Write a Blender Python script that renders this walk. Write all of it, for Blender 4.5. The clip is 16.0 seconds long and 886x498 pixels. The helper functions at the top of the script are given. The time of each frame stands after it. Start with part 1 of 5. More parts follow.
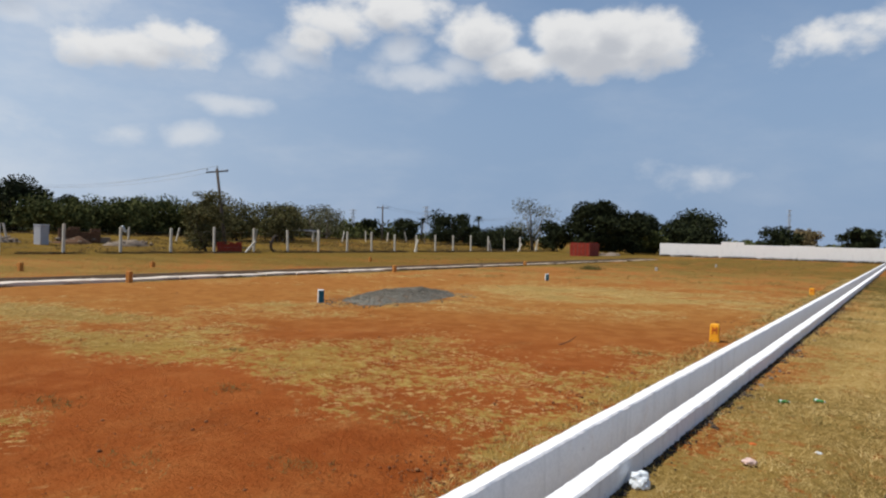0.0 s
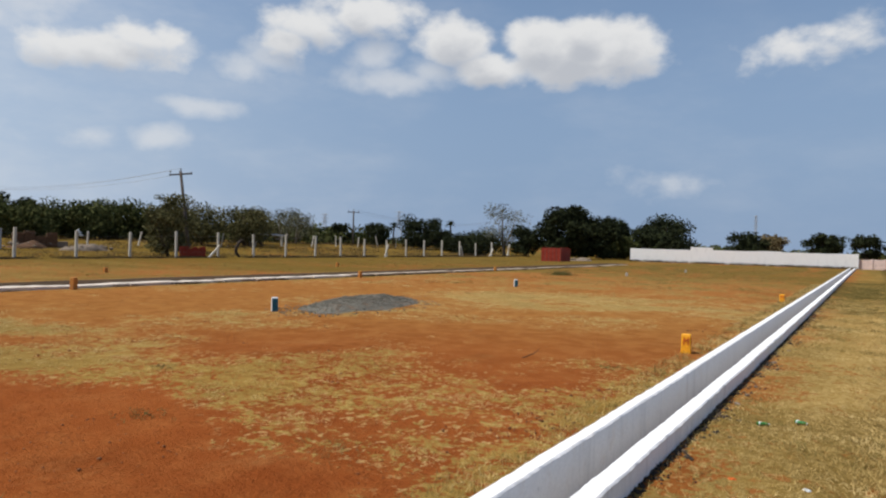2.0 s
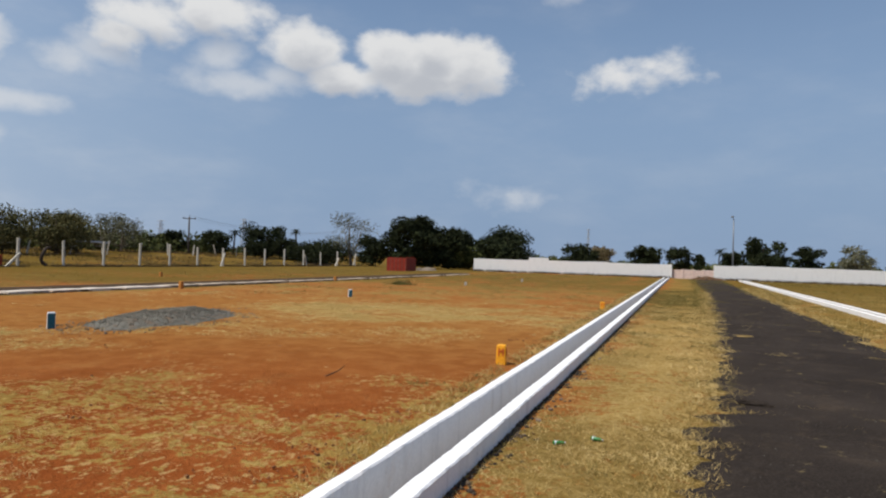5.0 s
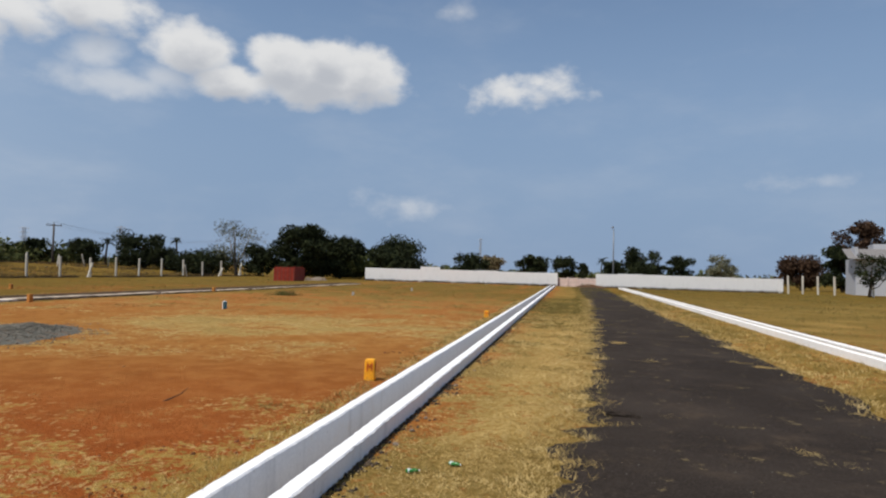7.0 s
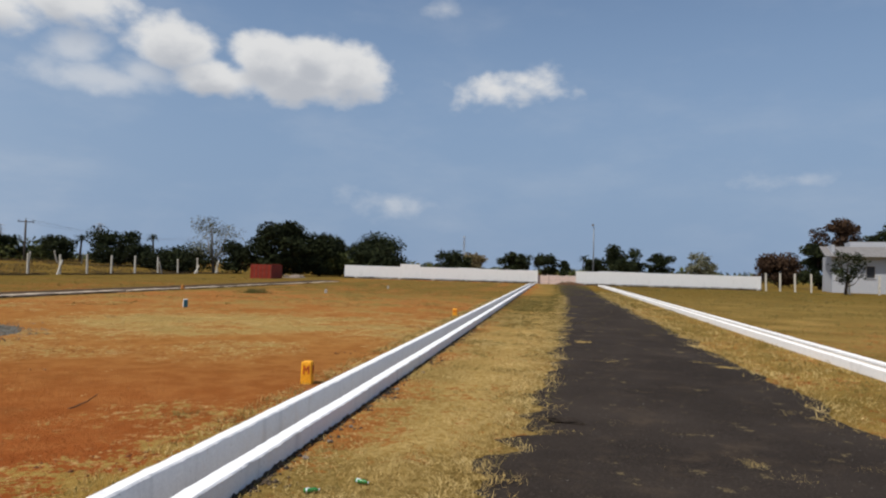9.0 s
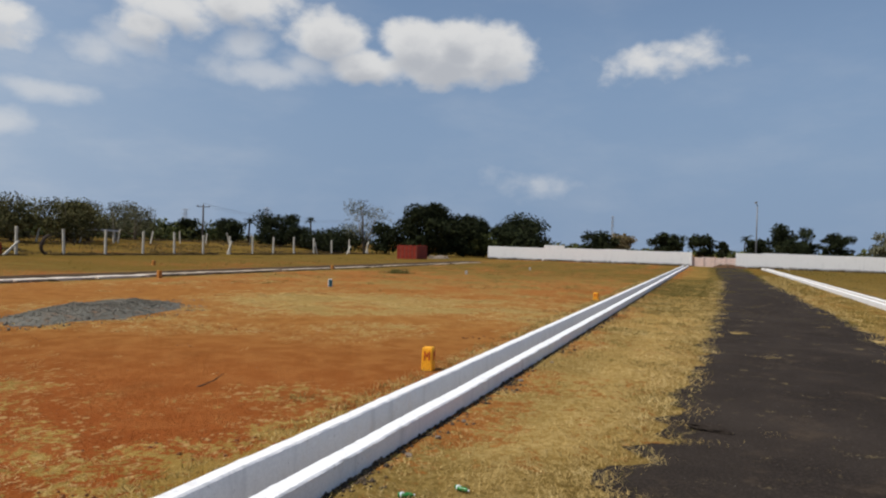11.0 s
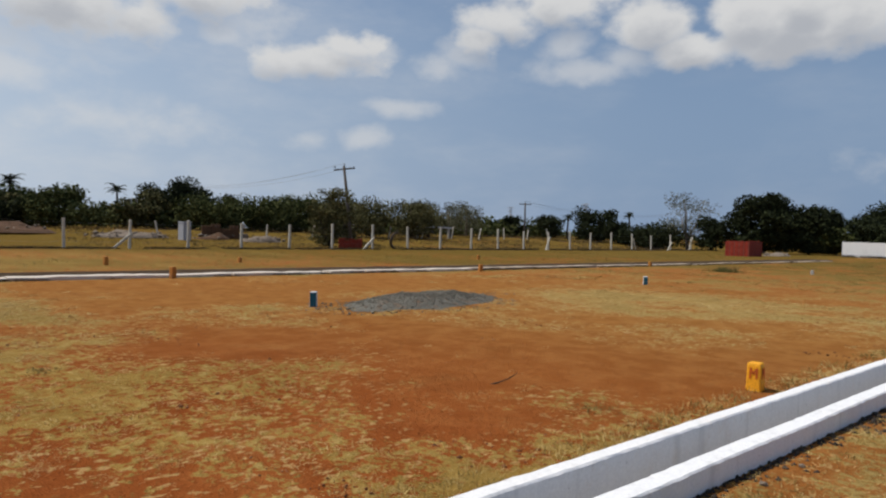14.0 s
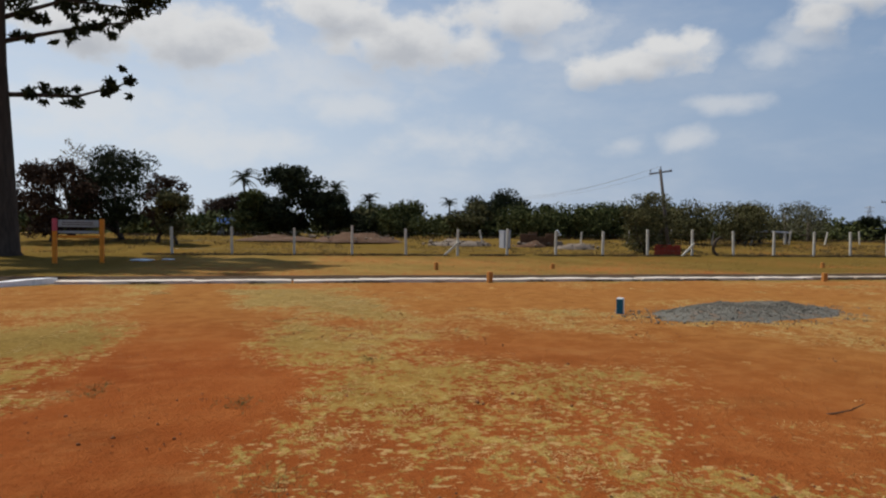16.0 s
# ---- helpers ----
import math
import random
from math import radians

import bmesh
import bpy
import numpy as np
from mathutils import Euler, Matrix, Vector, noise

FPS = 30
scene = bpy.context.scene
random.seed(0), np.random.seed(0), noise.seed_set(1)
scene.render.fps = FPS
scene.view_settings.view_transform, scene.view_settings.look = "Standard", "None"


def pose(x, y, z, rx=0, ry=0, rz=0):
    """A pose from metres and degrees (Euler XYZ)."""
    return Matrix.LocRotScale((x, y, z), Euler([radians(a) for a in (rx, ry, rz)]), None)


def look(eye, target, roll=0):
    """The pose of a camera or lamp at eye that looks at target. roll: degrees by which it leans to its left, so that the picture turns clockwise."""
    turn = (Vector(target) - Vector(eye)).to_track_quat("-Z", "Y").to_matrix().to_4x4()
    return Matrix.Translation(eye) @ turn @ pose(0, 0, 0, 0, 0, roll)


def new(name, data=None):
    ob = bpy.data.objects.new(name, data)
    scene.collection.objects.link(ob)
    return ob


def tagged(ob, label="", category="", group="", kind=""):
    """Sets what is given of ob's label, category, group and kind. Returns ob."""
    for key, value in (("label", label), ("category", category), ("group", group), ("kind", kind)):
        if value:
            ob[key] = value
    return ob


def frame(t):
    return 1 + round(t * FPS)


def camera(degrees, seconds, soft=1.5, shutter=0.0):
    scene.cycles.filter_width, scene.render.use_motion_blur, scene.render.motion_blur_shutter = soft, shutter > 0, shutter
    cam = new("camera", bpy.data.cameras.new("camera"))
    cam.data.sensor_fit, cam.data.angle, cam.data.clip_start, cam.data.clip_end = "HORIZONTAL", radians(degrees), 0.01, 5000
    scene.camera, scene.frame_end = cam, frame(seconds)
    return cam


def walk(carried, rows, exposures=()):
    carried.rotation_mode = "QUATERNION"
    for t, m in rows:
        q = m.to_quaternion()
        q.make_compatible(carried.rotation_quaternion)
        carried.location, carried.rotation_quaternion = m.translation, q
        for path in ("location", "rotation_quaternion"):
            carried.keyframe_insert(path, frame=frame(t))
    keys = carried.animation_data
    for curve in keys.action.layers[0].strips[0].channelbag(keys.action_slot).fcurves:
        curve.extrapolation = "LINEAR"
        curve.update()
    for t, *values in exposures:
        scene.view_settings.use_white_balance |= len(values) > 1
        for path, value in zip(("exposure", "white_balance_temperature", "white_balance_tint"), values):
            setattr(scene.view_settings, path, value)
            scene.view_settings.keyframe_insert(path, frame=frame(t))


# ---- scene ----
cam = camera(68.6, 16.0, soft=2.15)
PATH = [
    (0, (0.227, 0.358, 1.657), (-0.94, 1.981, 1.624), 1.4),
    (0.5, (0.135, 0.539, 1.665), (-1.035, 2.162, 1.629), 1.5),
    (1, (0.035, 0.712, 1.667), (-1.111, 2.352, 1.636), 1.6),
    (1.5, (0.015, 0.911, 1.66), (-1.107, 2.566, 1.637), 1.6),
    (2, (0.014, 1.128, 1.665), (-1.086, 2.798, 1.649), 1.5),
    (2.5, (-0.018, 1.288, 1.65), (-1.058, 2.996, 1.642), 1.6),
    (3, (-0.081, 1.504, 1.643), (-1.047, 3.255, 1.641), 1.7),
    (3.5, (-0.08, 1.674, 1.622), (-0.959, 3.47, 1.625), 1.7),
    (4, (0.021, 1.863, 1.634), (-0.785, 3.693, 1.643), 1.8),
    (6.5, (0.325, 2.668, 1.637), (-0.158, 4.608, 1.695), 1.6),
    (7, (0.395, 2.877, 1.635), (0.011, 4.839, 1.701), 1.6),
    (7.5, (0.444, 3.075, 1.624), (0.106, 5.045, 1.697), 1.7),
    (8, (0.55, 3.306, 1.621), (0.229, 5.278, 1.695), 2.0),
    (8.2, (0.628, 3.388, 1.625), (0.308, 5.361, 1.697), 1.8),
    (10.3, (0.994, 3.805, 1.676), (0.471, 5.736, 1.692), 1.8),
    (10.5, (0.997, 3.946, 1.694), (0.397, 5.854, 1.698), 1.6),
    (11, (0.992, 4.143, 1.67), (0.229, 5.992, 1.658), 1.7),
    (11.5, (0.918, 4.296, 1.661), (0.013, 6.079, 1.635), 1.7),
    (12, (0.858, 4.423, 1.645), (-0.165, 6.141, 1.605), 1.6),
    (12.5, (0.84, 4.58, 1.65), (-0.313, 6.213, 1.599), 1.6),
    (13, (0.887, 4.692, 1.635), (-0.403, 6.219, 1.581), 1.4),
    (13.5, (0.882, 4.732, 1.633), (-0.516, 6.16, 1.58), 1.5),
    (14, (0.774, 4.84, 1.651), (-0.758, 6.124, 1.599), 1.5),
    (14.5, (0.717, 4.882, 1.647), (-0.918, 6.033, 1.594), 1.4),
    (15, (0.62, 5.009, 1.64), (-1.128, 5.98, 1.586), 1.1),
    (15.5, (0.604, 5.105, 1.611), (-1.246, 5.863, 1.56), 0.8),
    (16, (0.643, 5.153, 1.589), (-1.309, 5.588, 1.543), 0.6),
]
walk(cam, [(t, look(eye, target, roll)) for t, eye, target, roll in PATH],
     [(0, 0.0), (4, -0.07), (8.2, -0.08), (10.3, -0.16), (12, -0.21), (14, -0.26), (15, -0.22), (16, -0.18)])

# ---- world and sun ----
SUN_EL, SUN_AZ = 58.0, 136.0          # degrees up, degrees left of +y
sun_dir = Vector((-math.sin(radians(SUN_AZ)) * math.cos(radians(SUN_EL)), math.cos(radians(SUN_AZ)) * math.cos(radians(SUN_EL)), math.sin(radians(SUN_EL))))
sun = new("sun", bpy.data.lights.new("sun", "SUN"))
sun.data.energy, sun.data.angle, sun.data.color = 4.3, radians(0.6), (1.0, 0.95, 0.87)
sun.matrix_world = look((0, 0, 60), Vector((0, 0, 60)) - sun_dir)

world = bpy.data.worlds.new("world")
scene.world = world
world.use_nodes = True
wn, wl = world.node_tree.nodes, world.node_tree.links
wn.clear()


def wnode(kind, op=None, **inputs):
    nd = wn.new(kind)
    if op:
        nd.operation = op
    for k, v in inputs.items():
        sock = nd.inputs[int(k[1:])]
        if isinstance(v, bpy.types.NodeSocket):
            wl.new(v, sock)
        else:
            sock.default_value = v
    return nd


def wmath(op, a, b=0.0, c=0.0):
    return wnode("ShaderNodeMath", op, i0=a, i1=b, i2=c).outputs[0]


def wramp(v, a, b, lo=0.0, hi=1.0):
    nd = wnode("ShaderNodeMapRange", None, i0=v, i1=a, i2=b, i3=lo, i4=hi)
    nd.interpolation_type = "SMOOTHSTEP"
    return nd.outputs[0]


# cumulus banks: degrees left of +y, degrees up, half width, half height, thickness
CLOUDS = [
    (22.1, 15.9, 6.8, 2.7, 1.2), (25.2, 17.0, 3.6, 2.2, 1.2), (18.6, 16.4, 4.0, 2.5, 1.2), (21.3, 17.6, 3.2, 1.9, 1.1),
    (32.8, 17.1, 3.6, 2.5, 1.2), (29.6, 15.2, 4.6, 1.5, 1.0), (45.3, 17.9, 4.4, 2.0, 0.9), (40.5, 19.0, 4.8, 1.8, 0.9),
    (47.1, 16.6, 2.6, 1.6, 0.8), (61.3, 14.3, 5.8, 1.5, 0.8), (58.6, 15.5, 3.4, 1.4, 0.85), (64.0, 14.0, 3.6, 1.6, 0.75),
    (81.8, 16.5, 8.4, 3.0, 0.9), (98.2, 15.4, 8.0, 3.0, 0.85), (71.0, 18.5, 5.6, 2.4, 0.95), (74.9, 16.1, 2.6, 2.4, 0.8),
    (86.7, 18.5, 6.2, 2.0, 0.9), (106.0, 15.5, 6.6, 2.8, 0.85), (4.4, 15.4, 4.2, 1.4, 0.46), (3.0, 16.2, 2.8, 1.2, 0.46),
]
# thin half-clear clouds, in the same terms
THIN = [
    (37.8, 13.9, 5.2, 1.3, 1.0), (39.8, 15.9, 2.4, 1.6, 0.8), (34.8, 14.8, 3.0, 1.4, 1.0), (54.4, 10.7, 3.5, 0.9, 1.0), (57.0, 7.9, 2.6, 1.2, 0.8),
    (61.6, 7.6, 1.7, 0.8, 0.5), (14.9, 5.7, 3.6, 0.9, 0.32), (50.6, 13.9, 2.8, 1.3, 0.8), (48.4, 15.2, 2.4, 1.6, 0.8), (67.0, 16.6, 5.0, 2.4, 0.7), (90.0, 14.0, 12.0, 3.6, 0.7), (-18.6, 7.8, 2.6, 0.6, 0.3),
    (10.1, 22.0, 1.7, 0.8, 0.4), (86.0, 10.8, 5.8, 1.8, 0.9), (76.7, 8.0, 7.2, 1.8, 0.6), (105.0, 9.5, 9.0, 3.0, 0.9),
    (96.0, 12.5, 7.0, 2.0, 0.8), (96.0, 7.5, 9.0, 2.2, 0.8), (68.8, 15.5, 2.6, 1.3, 0.9), (55.8, 15.2, 1.8, 0.9, 0.8),
]

direction = wnode("ShaderNodeTexCoord").outputs["Generated"]
sep = wnode("ShaderNodeSeparateXYZ", None, i0=direction)
deg = 180 / math.pi
az = wmath("MULTIPLY", wmath("ARCTAN2", wmath("MULTIPLY", sep.outputs[0], -1.0), sep.outputs[1]), deg)
el = wmath("MULTIPLY", wmath("ARCSINE", sep.outputs[2]), deg)


def wnoise(scale, detail, rough, stretch=1.0):
    v = wnode("ShaderNodeVectorMath", "MULTIPLY", i0=direction, i1=(1, 1, stretch)).outputs[0]
    nd = wnode("ShaderNodeTexNoise")
    wl.new(v, nd.inputs["Vector"])
    nd.inputs["Scale"].default_value, nd.inputs["Detail"].default_value, nd.inputs["Roughness"].default_value = scale, detail, rough
    return nd.outputs["Fac"]


puff = wnoise(17.0, 5.0, 0.56, 1.5)
wisp = wnoise(4.0, 6.0, 0.6, 2.6)


def bank(banks, rise):
    """The thickness of the cloud banks, looked up so many degrees higher."""
    here = wnode("ShaderNodeCombineXYZ", None, i0=az, i1=wmath("ADD", el, rise)).outputs[0]
    total = None
    for a, e, w, h, thick in banks:
        rel = wnode("ShaderNodeVectorMath", "MULTIPLY_ADD", i0=here, i1=(1 / w, 1 / h, 0), i2=(-a / w, -e / h, 0)).outputs[0]
        far = wnode("ShaderNodeVectorMath", "LENGTH", i0=rel).outputs[1]
        lump = wmath("MULTIPLY_ADD", far, -thick, thick)
        total = lump if total is None else wnode("ShaderNodeMath", "SMOOTH_MAX", i0=total, i1=lump, i2=0.12).outputs[0]
    return wmath("ADD", total, wmath("MULTIPLY_ADD", puff, 1.6, -0.82))


above = bank(CLOUDS, 1.5)
mask = wramp(bank(CLOUDS, 0.0), -0.22, 0.48, 0.0, 0.95)
mask = wmath("MAXIMUM", mask, wramp(bank(THIN, 0.0), -0.3, 0.75, 0.0, 0.56))
high = wmath("MULTIPLY", wramp(wisp, 0.50, 0.78), wramp(el, 21.0, 30.0))
veil = wmath("MULTIPLY", wramp(wisp, 0.40, 0.8, 0.0, 0.46), wramp(az, 25.0, 95.0, 0.25, 1.0))
cover = wmath("MAXIMUM", mask, wmath("MAXIMUM", high, veil))
lit = wramp(above, -0.1, 1.1, 1.0, 0.0)
cloud = wnode("ShaderNodeMix")
cloud.data_type = "RGBA"
wl.new(lit, cloud.inputs[0])
cloud.inputs[6].default_value, cloud.inputs[7].default_value = (0.52, 0.54, 0.58, 1), (0.80, 0.80, 0.797, 1)

sky = wnode("ShaderNodeTexSky")
sky.sky_type, sky.sun_disc = "NISHITA", False
sky.sun_elevation, sky.sun_rotation = radians(SUN_EL), radians(-SUN_AZ)
sky.air_density, sky.dust_density, sky.ozone_density, sky.altitude = 1.1, 0.4, 3.0, 0
SKY = 0.105
blue = wnode("ShaderNodeVectorMath", "SCALE", i0=sky.outputs[0])
blue.inputs[3].default_value = SKY
# summer haze: pale towards the sun's side, steel blue away from it
haze = wnode("ShaderNodeMix")
haze.data_type = "RGBA"
wl.new(wramp(az, 24.0, 125.0), haze.inputs[0])
haze.inputs[6].default_value, haze.inputs[7].default_value = (0.25, 0.355, 0.53, 1), (0.70, 0.79, 0.905, 1)
hazy = wnode("ShaderNodeMix")
hazy.data_type = "RGBA"
wl.new(wramp(wmath("ABSOLUTE", el), 1.0, 36.0, 0.96, 0.0), hazy.inputs[0])
wl.new(blue.outputs[0], hazy.inputs[6])
wl.new(haze.outputs[2], hazy.inputs[7])
mixed = wnode("ShaderNodeMix")
mixed.data_type = "RGBA"
wl.new(cover, mixed.inputs[0])
wl.new(hazy.outputs[2], mixed.inputs[6])
wl.new(cloud.outputs[2], mixed.inputs[7])
back = wnode("ShaderNodeBackground")
wl.new(mixed.outputs[2], back.inputs[0])
back.inputs[1].default_value = 1.0
wout = wn.new("ShaderNodeOutputWorld")
wl.new(back.outputs[0], wout.inputs[0])


# ---- materials ----
class Mat:
    """A node material on one Principled shader."""

    def __init__(self, name, rough=0.8, metal=0.0):
        self.m = bpy.data.materials.new(name)
        self.m.use_nodes = True
        self.nodes, self.links = self.m.node_tree.nodes, self.m.node_tree.links
        self.bsdf = self.nodes["Principled BSDF"]
        self.bsdf.inputs["Roughness"].default_value = rough
        self.bsdf.inputs["Metallic"].default_value = metal
        self.bsdf.inputs["Specular IOR Level"].default_value = 0.3
        self.place = self.nodes.new("ShaderNodeNewGeometry").outputs["Position"]

    def put(self, value, sock):
        if isinstance(value, bpy.types.NodeSocket):
            self.links.new(value, sock)
        elif isinstance(value, tuple) and len(value) == 3 and sock.type == "RGBA":
            sock.default_value = (*value, 1)
        else:
            sock.default_value = value

    def noise(self, scale, detail=4.0, rough=0.55, stretch=(1, 1, 1), shift=(0, 0, 0)):
        v = self.nodes.new("ShaderNodeVectorMath")
        v.operation = "MULTIPLY_ADD"
        self.links.new(self.place, v.inputs[0])
        v.inputs[1].default_value, v.inputs[2].default_value = stretch, shift
        nd = self.nodes.new("ShaderNodeTexNoise")
        self.links.new(v.outputs[0], nd.inputs["Vector"])
        nd.inputs["Scale"].default_value, nd.inputs["Detail"].default_value, nd.inputs["Roughness"].default_value = scale, detail, rough
        return nd.outputs["Fac"]

    def ramp(self, v, a, b, lo=0.0, hi=1.0):
        nd = self.nodes.new("ShaderNodeMapRange")
        nd.interpolation_type = "SMOOTHSTEP"
        for i, x in enumerate((v, a, b, lo, hi)):
            self.put(x, nd.inputs[i])
        return nd.outputs[0]

    def math(self, op, a, b=0.0):
        nd = self.nodes.new("ShaderNodeMath")
        nd.operation = op
        self.put(a, nd.inputs[0])
        self.put(b, nd.inputs[1])
        return nd.outputs[0]

    def mix(self, f, a, b):
        nd = self.nodes.new("ShaderNodeMix")
        nd.data_type = "RGBA"
        self.put(f, nd.inputs[0])
        self.put(a, nd.inputs[6])
        self.put(b, nd.inputs[7])
        return nd.outputs[2]

    def random(self, island=False):
        if island:
            return self.nodes.new("ShaderNodeNewGeometry").outputs["Random Per Island"]
        return self.nodes.new("ShaderNodeObjectInfo").outputs["Random"]

    def colour(self, c):
        self.put(c, self.bsdf.inputs["Base Color"])
        return self

    def bump(self, h, strength=0.4, distance=0.02):
        nd = self.nodes.new("ShaderNodeBump")
        nd.inputs["Strength"].default_value, nd.inputs["Distance"].default_value = strength, distance
        self.links.new(h, nd.inputs["Height"])
        self.links.new(nd.outputs[0], self.bsdf.inputs["Normal"])
        return self


def plain(name, c, rough=0.8, metal=0.0, spread=0.25, scale=6.0, dirt=(0.12, 0.09, 0.06), dirty=0.25, bump=0.2):
    """A painted, concrete or metal surface: base colour, mottling, dirt in blotches and fine relief."""
    k = Mat(name, rough, metal)
    fine, broad = k.noise(scale * 6, 3), k.noise(scale * 0.5, 5, 0.6)
    tone = k.mix(k.ramp(fine, 0.3, 0.7), tuple(x * (1 - spread) for x in c), tuple(min(1, x * (1 + spread * .4)) for x in c))
    k.colour(k.mix(k.ramp(broad, 0.5, 0.75, 0.0, dirty), tone, dirt))
    k.bump(fine, bump, 0.01)
    return k.m


def make_ground():
    k = Mat("earth_and_dry_grass", 0.95)
    k.bsdf.inputs["Specular IOR Level"].default_value = 0.02
    at = k.nodes.new("ShaderNodeAttribute")
    at.attribute_name = "cover"
    split = k.nodes.new("ShaderNodeSeparateColor")
    k.links.new(at.outputs["Color"], split.inputs[0])
    straw, green, pale = split.outputs[0], split.outputs[1], split.outputs[2]
    broad, mid, fine, grit = k.noise(0.35, 5, 0.6), k.noise(2.2, 6, 0.65), k.noise(14, 5, 0.7), k.noise(70, 3, 0.6)
    tuft, streak = k.noise(6.0, 6, 0.72), k.noise(1.1, 7, 0.72, (1.0, 0.45, 1.0))
    soil = k.mix(k.ramp(broad, 0.35, 0.65), (0.240, 0.0540, 0.0120), (0.305, 0.0800, 0.0190))
    soil = k.mix(k.ramp(mid, 0.42, 0.72, 0.0, 0.7), soil, (0.355, 0.1120, 0.0300))
    soil = k.mix(k.ramp(fine, 0.5, 0.75, 0.0, 0.55), soil, (0.125, 0.0240, 0.0055))
    soil = k.mix(k.ramp(streak, 0.54, 0.70, 0.0, 0.5), soil, (0.38, 0.165, 0.054))
    soil = k.mix(k.ramp(k.noise(0.9, 5, 0.65), 0.52, 0.74, 0.0, 0.55), soil, (0.145, 0.0290, 0.0065))
    soil = k.mix(pale, soil, k.mix(k.ramp(mid, 0.35, 0.65), (0.298, 0.1240, 0.0300), (0.385, 0.1760, 0.0480)))
    dry = k.mix(k.ramp(mid, 0.3, 0.7), (0.262, 0.1480, 0.0290), (0.370, 0.2280, 0.0560))
    dry = k.mix(k.ramp(fine, 0.52, 0.75, 0.0, 0.8), dry, (0.120, 0.0620, 0.0120))
    dry = k.mix(green, dry, k.mix(k.ramp(mid, 0.3, 0.7), (0.110, 0.0700, 0.0110), (0.195, 0.1220, 0.0220)))
    dry = k.mix(k.ramp(tuft, 0.5, 0.72, 0.0, 0.8), dry, k.mix(green, (0.540, 0.3700, 0.1300), (0.30, 0.205, 0.050)))
    dry = k.mix(k.math("MULTIPLY", pale, 0.6), dry, k.mix(k.ramp(fine, 0.4, 0.65), (0.33, 0.215, 0.070), (0.60, 0.430, 0.175)))
    dry = k.mix(k.math("MULTIPLY", green, 0.6), dry, k.mix(k.ramp(fine, 0.35, 0.65), (0.071, 0.0450, 0.0081), (0.185, 0.1150, 0.0210)))
    wisps = k.math("ADD", k.math("MULTIPLY", k.ramp(fine, 0.32, 0.68), 0.42), k.math("MULTIPLY", k.ramp(mid, 0.3, 0.7), 0.34))
    wisps = k.math("ADD", wisps, k.math("MULTIPLY", k.ramp(tuft, 0.34, 0.66), 0.36))
    edge = k.math("SUBTRACT", 1.10, straw)
    mask = k.ramp(k.math("SUBTRACT", wisps, edge), -0.06, 0.10)
    fleck = k.math("MULTIPLY", k.ramp(k.noise(10.0, 4, 0.62, (1.0, 0.7, 1.0), (3, 5, 0)), 0.56, 0.63, 0.0, 0.9), k.ramp(straw, 0.15, 0.4))
    soil = k.mix(fleck, soil, (0.50, 0.310, 0.120))
    c = k.mix(mask, soil, dry)
    c = k.mix(k.ramp(grit, 0.55, 0.8, 0.0, 0.35), c, (0.090, 0.0420, 0.0140))
    k.colour(c)
    k.bump(k.math("ADD", k.math("ADD", fine, k.math("MULTIPLY", tuft, 1.2)), k.math("MULTIPLY", grit, 0.5)), 0.8, 0.05)
    return k.m


def make_asphalt(name="worn_tar_and_grit", dust=0.0):
    k = Mat(name, 1.0)
    k.bsdf.inputs["Specular IOR Level"].default_value = 0.04
    broad, mid, fine, grit = k.noise(0.5, 5, 0.6), k.noise(3.0, 5, 0.65), k.noise(40, 4, 0.7), k.noise(160, 2, 0.6)
    c = k.mix(k.ramp(broad, 0.35, 0.7), (0.028, 0.022, 0.018), (0.047, 0.037, 0.030))
    c = k.mix(k.ramp(fine, 0.45, 0.75, 0.0, 0.7), c, (0.082, 0.064, 0.052))
    c = k.mix(k.ramp(grit, 0.62, 0.75, 0.0, 0.5), c, (0.15, 0.12, 0.10))
    c = k.mix(k.ramp(k.noise(1.3, 6, 0.7), 0.52, 0.72, 0.0, 0.45), c, (0.105, 0.075, 0.050))
    c = k.mix(k.ramp(k.math("ADD", mid, k.math("MULTIPLY", fine, 0.35)), 0.79, 0.93, 0.0, 0.8), c, (0.26, 0.195, 0.095))
    if dust:
        c = k.mix(k.ramp(mid, 0.25, 0.65, dust * 0.6, dust), c, (0.26, 0.15, 0.065))
    k.colour(c)
    k.bump(k.math("ADD", fine, grit), 0.6, 0.015)
    return k.m


def make_whitewash(name, base=(0.88, 0.87, 0.86), stain=0.35, warm=0.25):
    k = Mat(name, 0.85)
    fine, mid = k.noise(45, 4, 0.65), k.noise(4.0, 6, 0.65)
    streak = k.noise(7.0, 4, 0.6, (1, 1, 0.12))
    c = k.mix(k.ramp(fine, 0.35, 0.7), tuple(x * 0.9 for x in base), base)
    c = k.mix(k.ramp(streak, 0.52, 0.72, 0.0, stain), c, (0.50, 0.49, 0.48))
    c = k.mix(k.ramp(mid, 0.52, 0.75, 0.0, warm), c, (0.72, 0.55, 0.40))
    c = k.mix(k.ramp(k.noise(16, 5, 0.72), 0.62, 0.72, 0.0, 0.6), c, (0.28, 0.26, 0.25))
    k.colour(c)
    k.bump(k.math("ADD", fine, mid), 0.35, 0.012)
    return k.m


